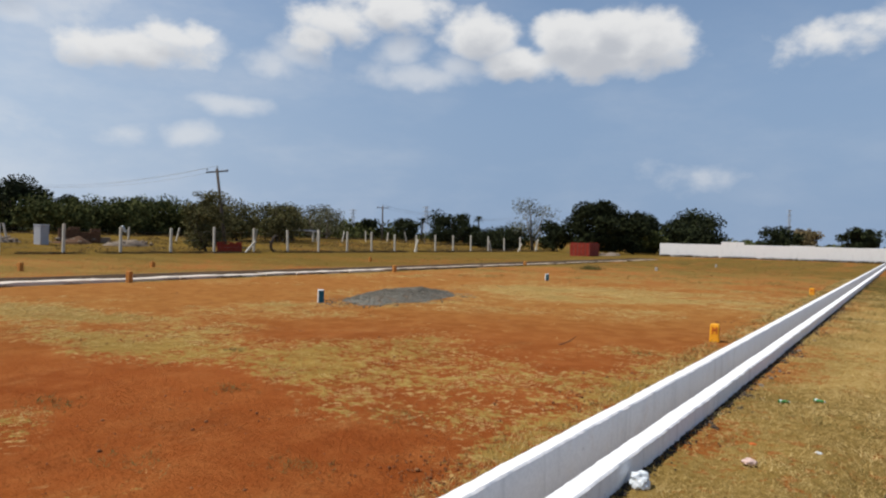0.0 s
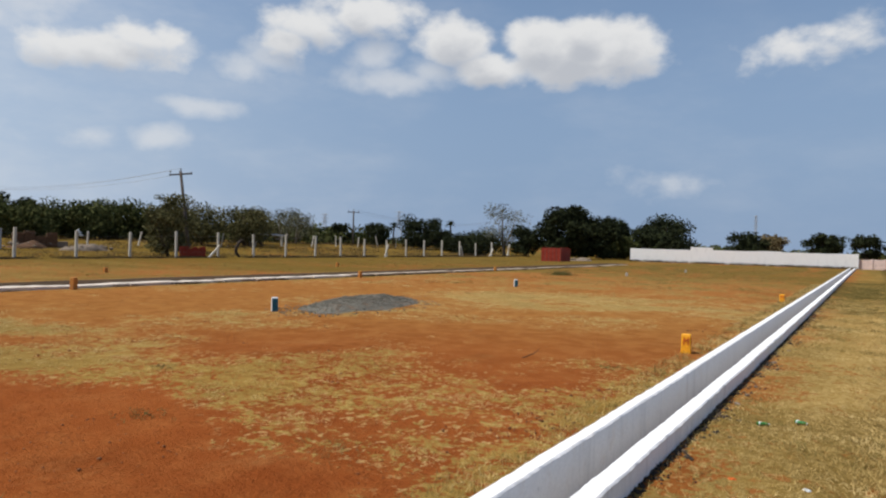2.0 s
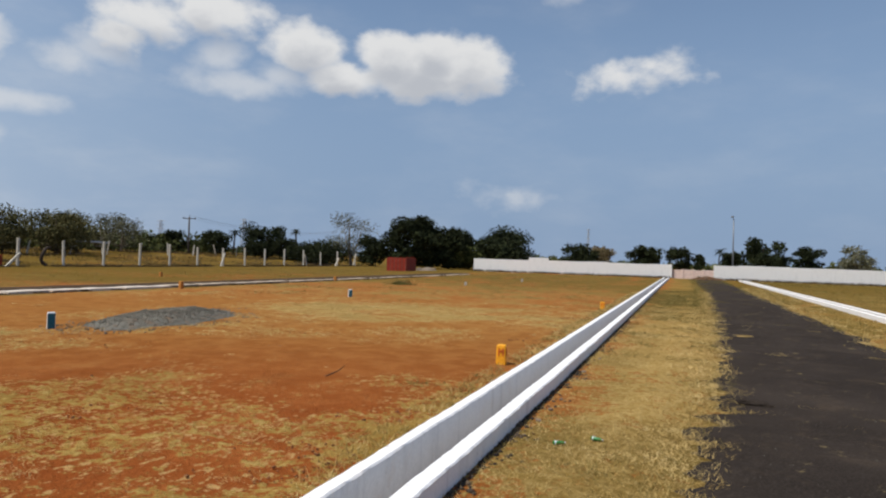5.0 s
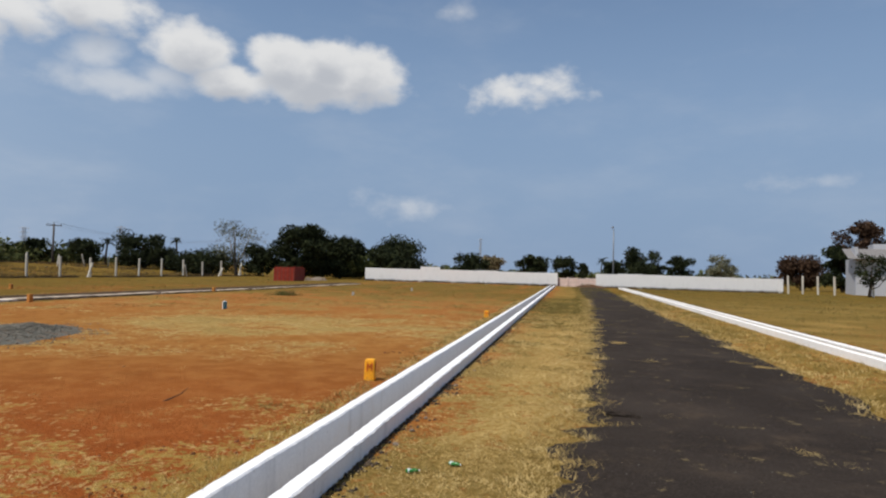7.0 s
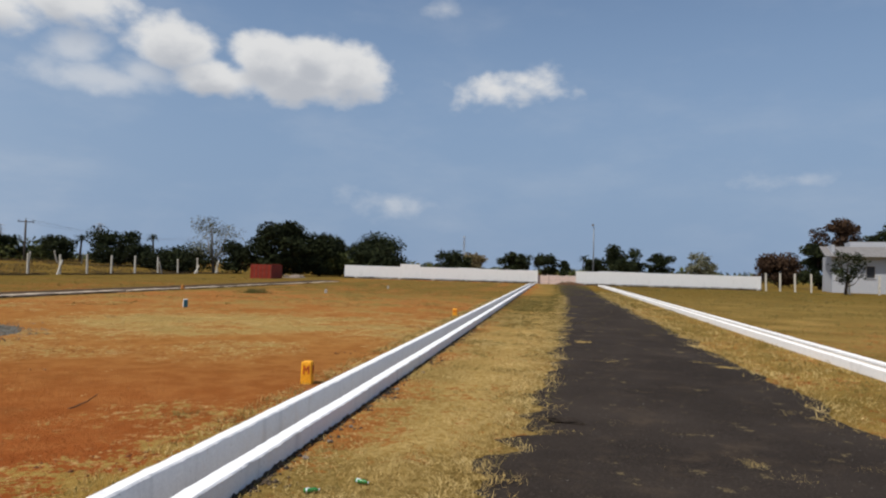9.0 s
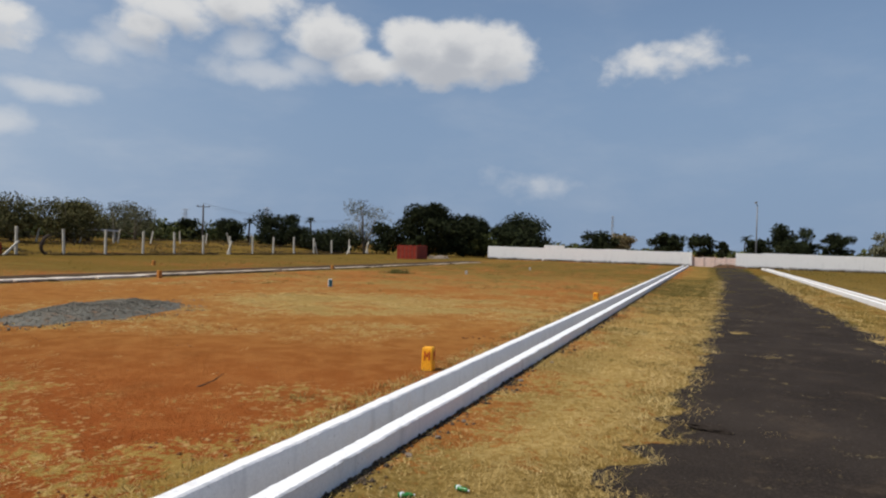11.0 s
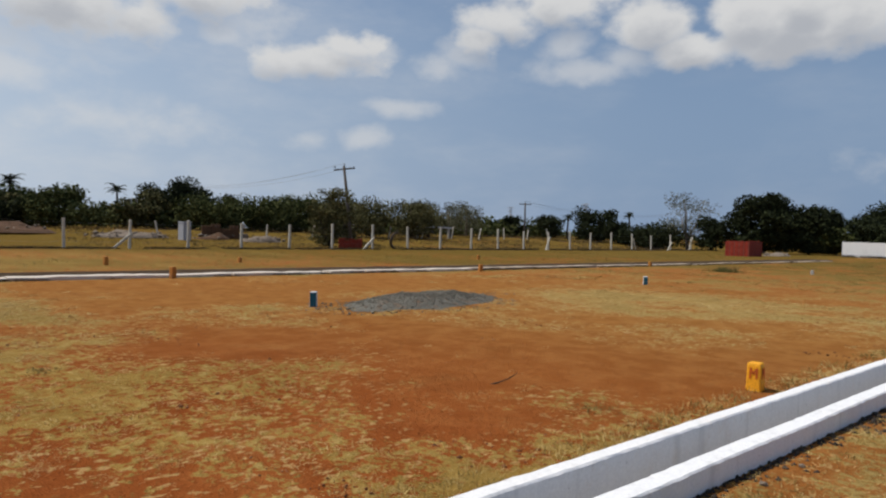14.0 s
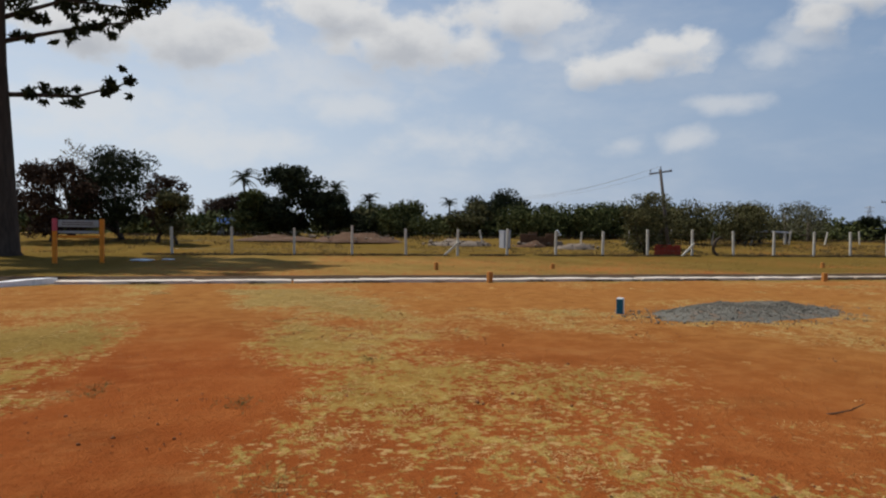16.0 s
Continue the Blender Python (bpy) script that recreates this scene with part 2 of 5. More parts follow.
def make_leaf(name, dark, light, rough=0.85):
    k = Mat(name, rough)
    k.bsdf.inputs["Specular IOR Level"].default_value = 0.08
    r = k.random(True)
    c = k.mix(k.ramp(r, 0.0, 1.0), dark, light)
    c = k.mix(k.ramp(k.noise(0.5, 3), 0.4, 0.7, 0.0, 0.5), c, tuple(x * 0.6 for x in dark))
    k.colour(c)
    return k.m


def make_blade(name, a, b, c):
    k = Mat(name, 0.9)
    r = k.random(True)
    k.colour(k.mix(k.ramp(k.noise(1.2, 4), 0.45, 0.65), k.mix(r, a, b), k.mix(r, b, c)))
    return k.m


def make_bark(name, c):
    k = Mat(name, 0.95)
    grain = k.noise(6, 5, 0.7, (1, 1, 0.15))
    k.colour(k.mix(k.ramp(grain, 0.3, 0.7), tuple(x * 0.5 for x in c), c))
    k.bump(grain, 0.8, 0.04)
    return k.m


def make_brick(name, c):
    k = Mat(name, 0.9)
    tex = k.nodes.new("ShaderNodeTexBrick")
    k.links.new(k.place, tex.inputs["Vector"])
    tex.inputs["Scale"].default_value = 4.0
    k.put(c, tex.inputs["Color1"])
    k.put(tuple(x * 0.7 for x in c), tex.inputs["Color2"])
    k.put((0.17, 0.06, 0.04), tex.inputs["Mortar"])
    k.colour(k.mix(k.ramp(k.noise(3, 5), 0.4, 0.7, 0.0, 0.5), tex.outputs[0], tuple(x * 0.45 for x in c)))
    return k.m


M_GROUND, M_TAR = make_ground(), make_asphalt()
M_LANE = make_asphalt("dusty_tar", 0.16)
M_LIME = make_whitewash("whitewashed_concrete", (0.92, 0.91, 0.90), 0.35, 0.18)
M_LIME_DUSTY = make_whitewash("dust_stained_whitewash", (0.92, 0.90, 0.88), 0.3, 0.22)
M_KERB = make_whitewash("brown_stained_kerb_paint", (0.70, 0.60, 0.50), 0.45, 0.6)
M_KERB_FAR = make_whitewash("earth_covered_kerb", (0.46, 0.36, 0.26), 0.4, 0.4)
M_BED = plain("silted_channel_bed", (0.48, 0.45, 0.42), 0.9, dirty=0.6)
M_SILT = plain("pale_dust_silt", (0.70, 0.62, 0.52), 0.95, dirty=0.5, dirt=(0.45, 0.33, 0.22))
# weed colour, dark enough to draw shade lines at fence and kerb too
M_BRUSH = make_blade("dead_thorn_brush", (0.035, 0.024, 0.013), (0.075, 0.050, 0.024), (0.14, 0.095, 0.045))
# grey of the unseen drain liner, so less light bounces across
M_LINER = plain("bounce_cut_grey", (0.50, 0.48, 0.46), 0.95, dirty=0.5)
M_WALL = make_whitewash("whitewashed_boundary_wall", (0.80, 0.79, 0.77), 0.45, 0.2)
M_PINK = plain("faded_pink_wash", (0.72, 0.55, 0.48), 0.85, dirty=0.3)
M_POST = plain("weathered_concrete_post", (0.60, 0.555, 0.47), 0.9, dirty=0.4, scale=9)
M_WIRE = plain("galvanised_wire", (0.30, 0.30, 0.30), 0.5, 0.8, bump=0.0)
M_ORANGE = plain("orange_yellow_paint", (0.92, 0.40, 0.015), 0.65, dirty=0.3, scale=14)
M_REDMARK = plain("red_brush_paint", (0.60, 0.12, 0.015), 0.7)
M_OLDORANGE = plain("weathered_orange_paint", (0.50, 0.20, 0.04), 0.8, dirty=0.5, scale=14)
M_WHITEMARK = plain("white_stone_paint", (0.74, 0.75, 0.74), 0.75, dirty=0.3, scale=14)
M_BLUEMARK = plain("blue_stone_paint", (0.012, 0.115, 0.17), 0.6, dirty=0.2, scale=14)
M_GRAVEL = plain("grey_gravel", (0.165, 0.155, 0.125), 0.95, spread=0.5, scale=10, dirt=(0.24, 0.115, 0.05), dirty=0.75, bump=0.9)
M_PEBBLE = make_blade("crushed_stone", (0.095, 0.084, 0.064), (0.160, 0.143, 0.112), (0.24, 0.215, 0.17))
M_CLOD = make_blade("earth_clods", (0.12, 0.045, 0.015), (0.20, 0.075, 0.025), (0.30, 0.15, 0.06))
# near-black tone holds both dark soil and the shadow under the drain wall
M_DARKCLOD = make_blade("shade_dark_clods", (0.020, 0.015, 0.011), (0.045, 0.033, 0.023), (0.13, 0.09, 0.055))
M_STRAW = make_blade("dry_grass_blades", (0.34, 0.225, 0.072), (0.57, 0.405, 0.15), (0.74, 0.56, 0.26))
M_STRAW_DULL = make_blade("olive_grass_blades", (0.11, 0.09, 0.02), (0.19, 0.15, 0.04), (0.29, 0.21, 0.065))
M_WEED = make_blade("weed_leaves", (0.085, 0.085, 0.02), (0.15, 0.13, 0.035), (0.22, 0.17, 0.06))
M_LEAF_DARK = make_leaf("dark_broad_leaves", (0.012, 0.017, 0.008), (0.042, 0.050, 0.020))
M_LEAF_GREEN = make_leaf("scrub_leaves", (0.03, 0.042, 0.012), (0.125, 0.130, 0.045))
M_LEAF_OLIVE = make_leaf("olive_leaves", (0.05, 0.052, 0.018), (0.19, 0.17, 0.075))
M_LEAF_PALE = make_leaf("pale_sparse_leaves", (0.09, 0.09, 0.05), (0.22, 0.21, 0.13))
M_LEAF_RUST = make_leaf("rust_brown_leaves", (0.03, 0.018, 0.012), (0.085, 0.05, 0.03))
M_LEAF_TAN = make_leaf("tan_dry_leaves", (0.13, 0.10, 0.05), (0.26, 0.20, 0.10))
M_BARK = make_bark("dark_bark", (0.075, 0.055, 0.042))
M_BARK_PALE = make_bark("pale_bark", (0.26, 0.22, 0.18))
M_BRICK = make_brick("red_brick", (0.33, 0.035, 0.018))
M_SLAB = plain("dark_roof_slab", (0.16, 0.09, 0.07), 0.9)
M_TIMBER = plain("weathered_pole_timber", (0.10, 0.085, 0.075), 0.9, scale=4)
M_STEEL = plain("grey_painted_steel", (0.22, 0.23, 0.24), 0.5, 0.3, scale=3)
M_HOUSE = make_whitewash("house_plaster", (0.42, 0.43, 0.46), 0.5, 0.3)
M_ROOF = plain("weathered_sheet_roof", (0.22, 0.205, 0.195), 0.8, scale=3, dirty=0.5)
M_DARK = plain("dark_opening", (0.03, 0.03, 0.035), 0.4)
M_BLUESHEET = plain("blue_tarpaulin", (0.025, 0.07, 0.20), 0.95)
M_BOARD = plain("faded_board", (0.42, 0.38, 0.34), 0.8, dirty=0.4)
M_SIGNPINK = plain("pink_red_paint", (0.70, 0.10, 0.12), 0.7)
M_SIGNORANGE = plain("sign_orange_paint", (0.85, 0.26, 0.02), 0.7)
M_GLASSGREEN = plain("green_plastic", (0.04, 0.20, 0.05), 0.25, spread=0.1, dirty=0.1, bump=0.05)
M_FILM = plain("crumpled_white_plastic", (0.70, 0.74, 0.76), 0.4, spread=0.2, dirty=0.15)
M_PAPER = plain("pinkish_paper", (0.62, 0.44, 0.38), 0.85, dirty=0.2)
M_TWIG = make_bark("twig_bark", (0.10, 0.055, 0.03))
M_RUBBLE = plain("pale_rubble", (0.25, 0.195, 0.145), 0.95, spread=0.4, scale=2)
M_MOUND = plain("brown_spoil_earth", (0.13, 0.068, 0.035), 0.95, spread=0.4, scale=1.5)
# distance haze is mixed into this pale blue-grey steel colour
M_TOWER = plain("hazy_tower_steel", (0.42, 0.46, 0.52), 0.7)
M_LAMPGLASS = plain("lamp_cover", (0.6, 0.62, 0.64), 0.3, bump=0.0)


# ---- building helpers ----
class Geo:
    """Collects vertices and faces of one mesh."""

    def __init__(self):
        self.v, self.f = [], []

    def add(self, verts, faces):
        n = len(self.v)
        self.v += [tuple(p) for p in verts]
        self.f += [tuple(i + n for i in face) for face in faces]
        return self

    def box(self, x0, x1, y0, y1, z0, z1, c=0.0, m=None):
        """A box with chamfered edges of width c."""
        vs, fs = [], []
        if c <= 0:
            vs = [Vector((x, y, z)) for z in (z0, z1) for y in (y0, y1) for x in (x0, x1)]
            fs = [(0, 2, 3, 1), (4, 5, 7, 6), (0, 1, 5, 4), (2, 6, 7, 3), (0, 4, 6, 2), (1, 3, 7, 5)]
        else:
            ring = [(x0 + c, y0), (x1 - c, y0), (x1, y0 + c), (x1, y1 - c), (x1 - c, y1), (x0 + c, y1), (x0, y1 - c), (x0, y0 + c)]
            cx, cy = (x0 + x1) / 2, (y0 + y1) / 2
            kx, ky = (x1 - x0 - 2 * c) / (x1 - x0), (y1 - y0 - 2 * c) / (y1 - y0)
            top = [(cx + (x - cx) * kx, cy + (y - cy) * ky) for x, y in ring]
            for loop, z in ((ring, z0), (ring, z1 - c), (top, z1)):
                vs += [Vector((x, y, z)) for x, y in loop]
            for s in range(2):
                fs += [(s * 8 + i, s * 8 + (i + 1) % 8, s * 8 + 8 + (i + 1) % 8, s * 8 + 8 + i) for i in range(8)]
            fs += [tuple(range(16, 24)), tuple(range(7, -1, -1))]
        if m is not None:
            vs = [m @ p for p in vs]
        return self.add(vs, fs)

    def tube(self, pts, radii, n=6):
        pts = [Vector(p) for p in pts]
        vs, fs = [], []
        for i, p in enumerate(pts):
            d = (pts[min(i + 1, len(pts) - 1)] - pts[max(i - 1, 0)]).normalized()
            a = d.cross(Vector((0.31, 0.95, 0.07))).normalized()
            if a.length < 0.1:
                a = d.cross(Vector((1, 0, 0))).normalized()
            b = d.cross(a)
            vs += [p + (a * math.cos(2 * math.pi * j / n) + b * math.sin(2 * math.pi * j / n)) * radii[i] for j in range(n)]
        for i in range(len(pts) - 1):
            fs += [(i * n + j, i * n + (j + 1) % n, (i + 1) * n + (j + 1) % n, (i + 1) * n + j) for j in range(n)]
        fs += [tuple(range(n - 1, -1, -1)), tuple(range((len(pts) - 1) * n, len(pts) * n))]
        return self.add(vs, fs)

    def mesh(self, name):
        me = bpy.data.meshes.new(name)
        me.from_pydata(self.v, [], self.f)
        me.update()
        return me


def sheet(name, verts, faces):
    """A mesh from arrays: verts (n, 3), faces (k, 3) or (k, 4)."""
    me = bpy.data.meshes.new(name)
    k, s = faces.shape
    me.vertices.add(len(verts))
    me.vertices.foreach_set("co", np.asarray(verts, np.float32).ravel())
    me.loops.add(k * s)
    me.loops.foreach_set("vertex_index", faces.astype(np.int32).ravel())
    me.polygons.add(k)
    me.polygons.foreach_set("loop_start", np.arange(0, k * s, s, dtype=np.int32))
    me.polygons.foreach_set("loop_total", np.full(k, s, np.int32))
    me.update(calc_edges=True)
    return me


def thing(name, loc=(0, 0, 0), rz=0.0, label="", category="", group="", kind=""):
    ob = new(name)
    ob.empty_display_size = 0.1
    ob.matrix_basis = pose(*loc, 0, 0, rz)
    return tagged(ob, label, category, group, kind)


def part(name, geo, material, parent=None, label="", smooth=False, m=None):
    me = geo.mesh(name) if isinstance(geo, Geo) else geo
    if not me.materials:
        me.materials.append(material)
    if smooth:
        me.polygons.foreach_set("use_smooth", np.ones(len(me.polygons), bool))
    ob = new(name, me)
    if parent:
        ob.parent = parent
    if m is not None:
        ob.matrix_basis = m
    return tagged(ob, label)


def fbm(x, y, s, octaves=4, z=0.0):
    return noise.fractal(Vector((x * s, y * s, z)), 1.0, 2.0, octaves)


# ---- ground, roads, drains ----
DRAIN_L, DRAIN_R = (-1.935, -1.31), (6.20, 6.80)      # outer faces of the two storm drains
DRAIN_Y = (-14.0, 84.0)
KERB_X = -20.55                                        # plot side of the far lane's kerb


def bell(x, y, cx, cy, rx, ry):
    return math.exp(-(((x - cx) / rx) ** 2 + ((y - cy) / ry) ** 2))


def verge_edge(y):
    """Where the grass verge gives way to the tar."""
    return -0.30 + 0.075 * min(max(y, 0), 15) + 0.022 * min(max(y - 15, 0), 30) + 0.20 * fbm(0.3, y, 0.5, 3) + 0.26 * fbm(8.3, y, 1.9, 4) + 0.30 * max(0.0, fbm(4.4, y, 3.1, 2))


def far_edge(y):
    return 4.35 + 0.3 * fbm(5.1, y, 0.4, 5)


def rise(x):
    """The land climbs a little behind the fence."""
    u = min(max((-46.0 - x) / 22.0, 0), 1)
    return 1.15 * u * u * (3 - 2 * u)


def bank_foot(x, y):
    """The low earth bank on which the fence stands."""
    return 0.14 * bell(x, 0, -42.3, 0, 1.0, 9) if -60 < y < 92 else 0.0


def ridge(x, y):
    """The low trampled ridge along the middle of the verge."""
    if not -1.2 < x < verge_edge(y) - 0.05 or not -3 < y < 46:
        return 0.0
    return 0.045 * bell(x, 0, verge_edge(y) - 0.62, 0, 0.30, 9)


def cover_at(x, y):
    """Dry grass cover, greenness and paleness of the soil at a place, with some shade worked in."""
    n1, n2 = fbm(x, y, 0.16, 4), fbm(x + 40, y, 0.55, 4)
    far = min(max((y - 20) / 26, 0), 1)
    if x < -44:
        return 0.86 + 0.3 * n1, min(1, 1.0 + 0.4 * n2), 0.25
    if x < -24.5:
        # foot: shadow line under the fence, put into the ground colour
        foot = bell(x, 0, -41.8, 0, 0.8, 9)
        # the y < 0 terms paint the tree shade near the sign as darker olive
        return 0.66 + 0.3 * n1 + 0.2 * far + 0.3 * foot + 0.3 * min(max(-y / 4, 0), 1), 0.50 + 0.5 * n2 + 0.6 * min(max((y - 8) / 22, 0), 1) + 0.7 * foot + 0.6 * min(max(-y / 4, 0), 1), 0.62 - 0.35 * min(max((y - 8) / 22, 0), 1) - 0.4 * foot - 0.3 * min(max(-y / 4, 0), 1)
    if x < DRAIN_L[0]:
        c = 0.31 + 0.27 * n1 + 0.42 * n2
        # yellow grass islands and mottled straw
        c += 0.64 * bell(x, y, -9.2, 5.9, 2.7, 1.45) + 0.65 * bell(x, y, -15.2, 4.9, 2.6, 1.5) + 0.45 * bell(x, y, -18.2, 2.6, 1.8, 1.8)
        c += 0.70 * bell(x, y, -9.8, 1.0, 2.8, 1.25) + 0.22 * bell(x, y, -5.0, 6.2, 2.1, 1.1) + 0.16 * bell(x, y, -3.9, 8.0, 1.6, 1.5)
        c += 0.40 * bell(x, y, -7.5, 19.5, 4.6, 2.8)
        # the trodden track and other bare places
        track = 3.65 - 0.115 * max(0.0, -7.5 - x)
        worn = bell(y, 0, track, 0, 0.78, 9) * min(1.0, max(0.0, (-2.2 - x) / 0.8))
        c -= 0.75 * worn + 0.45 * bell(x, y, -10.7, 6.0, 0.9, 0.5) + 0.65 * bell(x, y, -6.3, 4.95, 0.8, 0.34)
        c -= 0.30 * bell(x, y, -5.6, 11.4, 3.4, 1.7) + 0.25 * bell(x, y, -8.6, 8.7, 1.4, 0.9) + 0.25 * bell(x, y, -16.5, 13, 3.0, 7)
        c -= 0.25 * bell(x, y, -3.4, 12.0, 1.2, 4.0)
        # at x = -20.2 weeds and the kerb's shade share one dark strip
        c += 0.34 * bell(x, 0, -2.05, 0, 0.5, 9) + 0.30 * bell(x, 0, -20.2, 0, 0.45, 9)
        g = 0.9 * bell(x, 0, -20.2, 0, 0.5, 9) + 0.25 * n2 + 0.45 * bell(x, y, -9.8, 1.0, 3.0, 1.6) + 0.25 * bell(x, y, -13.5, 5.0, 5.0, 3.0) + 0.95 * far + 0.4 * min(max((y - 45) / 25, 0), 1)
        tan = min(0.75, max(0.0, (math.hypot(x + 3.5, y - 4.0) - 4.0) / 9.0))
        return c + 0.42 * far, g, 0.12 + tan * (1 - 0.55 * far) + 0.45 * bell(x, y, -7.5, 19.5, 4.8, 3.0)
    if x < 0.55 + verge_edge(y):
        bare = 1.0 * bell(x, 0, -1.15, 0, 0.42, 9) * min(1, max(0.15, (y - 4) / 5))
        crest = bell(x, 0, verge_edge(y) - 0.65, 0, 0.38, 9) * min(1, max(0.1, (y - 6.5) / 3))
        near = 1 - min(1, max(0, (y - 6.5) / 4))
        return 0.84 - 0.32 * bare + 0.35 * n2, 0.22 + 0.5 * n1 + 0.4 * n2 + 0.30 * near - 0.7 * crest * (1 - far) + 0.3 * far + 0.3 * bell(x, 0, verge_edge(y) + .05, 0, .22, 9), (0.82 + 0.5 * crest + 0.3 * n2) * (1 - 0.6 * far) - 0.15 * near
    if x < DRAIN_R[0]:
        return 0.80 + 0.3 * n2, 0.35 + 0.6 * n2 + 0.5 * far, 0.3 - 0.2 * far
    deep = min(max((y - 45) / 25, 0), 1)
    return 0.80 + 0.35 * n1 + 0.3 * far, 0.45 + 0.6 * n2 + 0.4 * far + 0.5 * deep, 0.6 - 0.4 * deep


def spread(lo, hi, step, reach, grow=1.35):
    """Even steps from lo to hi, then ever longer ones out to the reach."""
    core = list(np.arange(lo, hi + 1e-6, step))
    out, d = [], step
    while (out[-1] if out else hi) < hi + reach:
        d *= grow
        out.append((out[-1] if out else hi) + d)
    inn, d = [], step
    while (inn[-1] if inn else lo) > lo - reach:
        d *= grow
        inn.append((inn[-1] if inn else lo) - d)
    return inn[::-1] + core + out


def build_ground():
    xs = spread(-24.0, 8.0, 0.25, 2600)
    ys = spread(-3.0, 42.0, 0.25, 2600, 1.25)
    for edge in (*DRAIN_L, *DRAIN_R):
        i = min(range(len(xs)), key=lambda j: abs(xs[j] - edge))
        xs[i] = edge
    for edge in DRAIN_Y:
        i = min(range(len(ys)), key=lambda j: abs(ys[j] - edge))
        ys[i] = edge
    nx, verts, tint = len(xs), [], []
    for y in ys:
        for x in xs:
            z = 0.022 * fbm(x, y, 0.9, 3) + 0.03 * fbm(x, y, 0.13, 2)
            z *= min(1.0, min(abs(x - e) for e in (*DRAIN_L, *DRAIN_R)) / 0.5) if DRAIN_L[0] - .5 < x < DRAIN_R[1] + .5 else 1
            if verge_edge(y) - 0.3 < x < 4.9:
                z = min(z, 0.0) - 0.03
            if -25.2 < x < -20.2:
                z = -0.02
            z += rise(x) + ridge(x, y) + bank_foot(x, y)
            verts.append((x, y, z))
            a, b, c = cover_at(x, y)
            tint.append((min(max(a, 0), 1), min(max(b, 0), 1), min(max(c, 0), 1), 1))
    faces = []
    for j in range(len(ys) - 1):
        for i in range(nx - 1):
            mx, my = (xs[i] + xs[i + 1]) / 2, (ys[j] + ys[j + 1]) / 2
            if DRAIN_Y[0] < my < DRAIN_Y[1] and (DRAIN_L[0] < mx < DRAIN_L[1] or DRAIN_R[0] < mx < DRAIN_R[1]):
                continue
            faces.append((j * nx + i, j * nx + i + 1, (j + 1) * nx + i + 1, (j + 1) * nx + i))
    me = sheet("ground", np.array(verts), np.array(faces))
    col = me.color_attributes.new("cover", "FLOAT_COLOR", "POINT")
    col.data.foreach_set("color", np.array(tint, np.float32).ravel())
    tagged(part("ground", me, M_GROUND, None, smooth=True), "red earth with patches of dry straw grass", "ground", kind="structure")


def build_lane(name, left, right, y0, y1, z, label, step=0.25, mat=None):
    """A tar lane with frayed edges, a little higher along its middle."""
    ys = np.arange(y0, y1 + step / 2, step)
    verts, faces, n = [], [], 11
    for y in ys:
        a, b = left(y), right(y)
        for i in range(n):
            u = i / (n - 1)
            rim = -0.035 if i in (0, n - 1) else 0.0
            verts.append((a + (b - a) * u, y, z + rim + 0.02 * math.sin(math.pi * u) + 0.006 * fbm(u * 4, y, 0.8, 3)))
    for j in range(len(ys) - 1):
        faces += [(j * n + i, j * n + i + 1, (j + 1) * n + i + 1, (j + 1) * n + i) for i in range(n - 1)]
    ob = part(name, sheet(name, np.array(verts), np.array(faces)), mat or M_TAR, None, smooth=True)
    tagged(ob, label, "road", kind="structure")


def wall_run(x0, x1, y0, y1, z0, z1, waver, seed, step=0.3):
    """A long low wall with a hand-trowelled top: its section repeated with small wavers."""
    g, n = Geo(), 6
    ys = np.arange(y0, y1 + step / 2, step)
    vs, fs = [], []
    for y in ys:
        dx, dz = waver * 0.6 * fbm(seed, y, 0.9, 4), waver * (0.45 * fbm(seed + 9, y, 0.9, 3) + 0.5 * fbm(seed + 2, y, 9.0, 3))
        c = 0.012
        for x, z in ((x0, z0), (x0, z1 - c), (x0 + c, z1), (x1 - c, z1), (x1, z1 - c), (x1, z0)):
            top = z > z0 + 0.01
            vs.append((x + (dx + waver * 0.8 * fbm(x * 9 + seed, y, 8.0, 3)) * top, y, z + dz * top))
    for j in range(len(ys) - 1):
        fs += [(j * n + i, j * n + i + 1, (j + 1) * n + i + 1, (j + 1) * n + i) for i in range(n - 1)]
    k = (len(ys) - 1) * n
    fs += [tuple(range(n - 1, -1, -1)), tuple(k + i for i in range(n))]
    return g.add(vs, fs)


def build_drain(x0, x1, near, far, label, seed, silt=-0.22, paint=None, bed=None):
    d = thing("storm_drain", (0, 0, 0), 0, label, "drain")
    part("drain_wall", wall_run(x0, x0 + near, *DRAIN_Y, -0.34, 0.172, 0.008, seed, 0.07), M_LIME_DUSTY, d, "dusty whitewashed concrete side wall")
    part("drain_wall", wall_run(x1 - far, x1, *DRAIN_Y, -0.34, 0.168, 0.008, seed + 30, 0.07), paint or M_LIME, d)
    # hidden strip, added only to weaken light bounced onto the opposite wall
    part("bounce_liner", wall_run(x1 - far - 0.025, x1 - far - 0.015, *DRAIN_Y, -0.34, 0.12, 0.004, seed + 80), M_LINER, d, "unseen grey liner that weakens bounced light")
    part("channel_bed", wall_run(x0 + near - 0.01, x1 - far + 0.01, *DRAIN_Y, -0.44, silt, 0.006, seed + 60), bed or M_BED, d, "silty channel bed")
    return d


build_ground()
build_lane("road", verge_edge, far_edge, -14.0, 86.0, 0.012, "dark worn tar lane with frayed grassy edges", 0.08)
build_lane("far_road", lambda y: -24.2 + 0.15 * fbm(1, y, 0.5, 3), lambda y: -21.3, -13.0, 70.0, 0.0, "narrow dark tar lane beside a white kerb", 0.5, M_LANE)
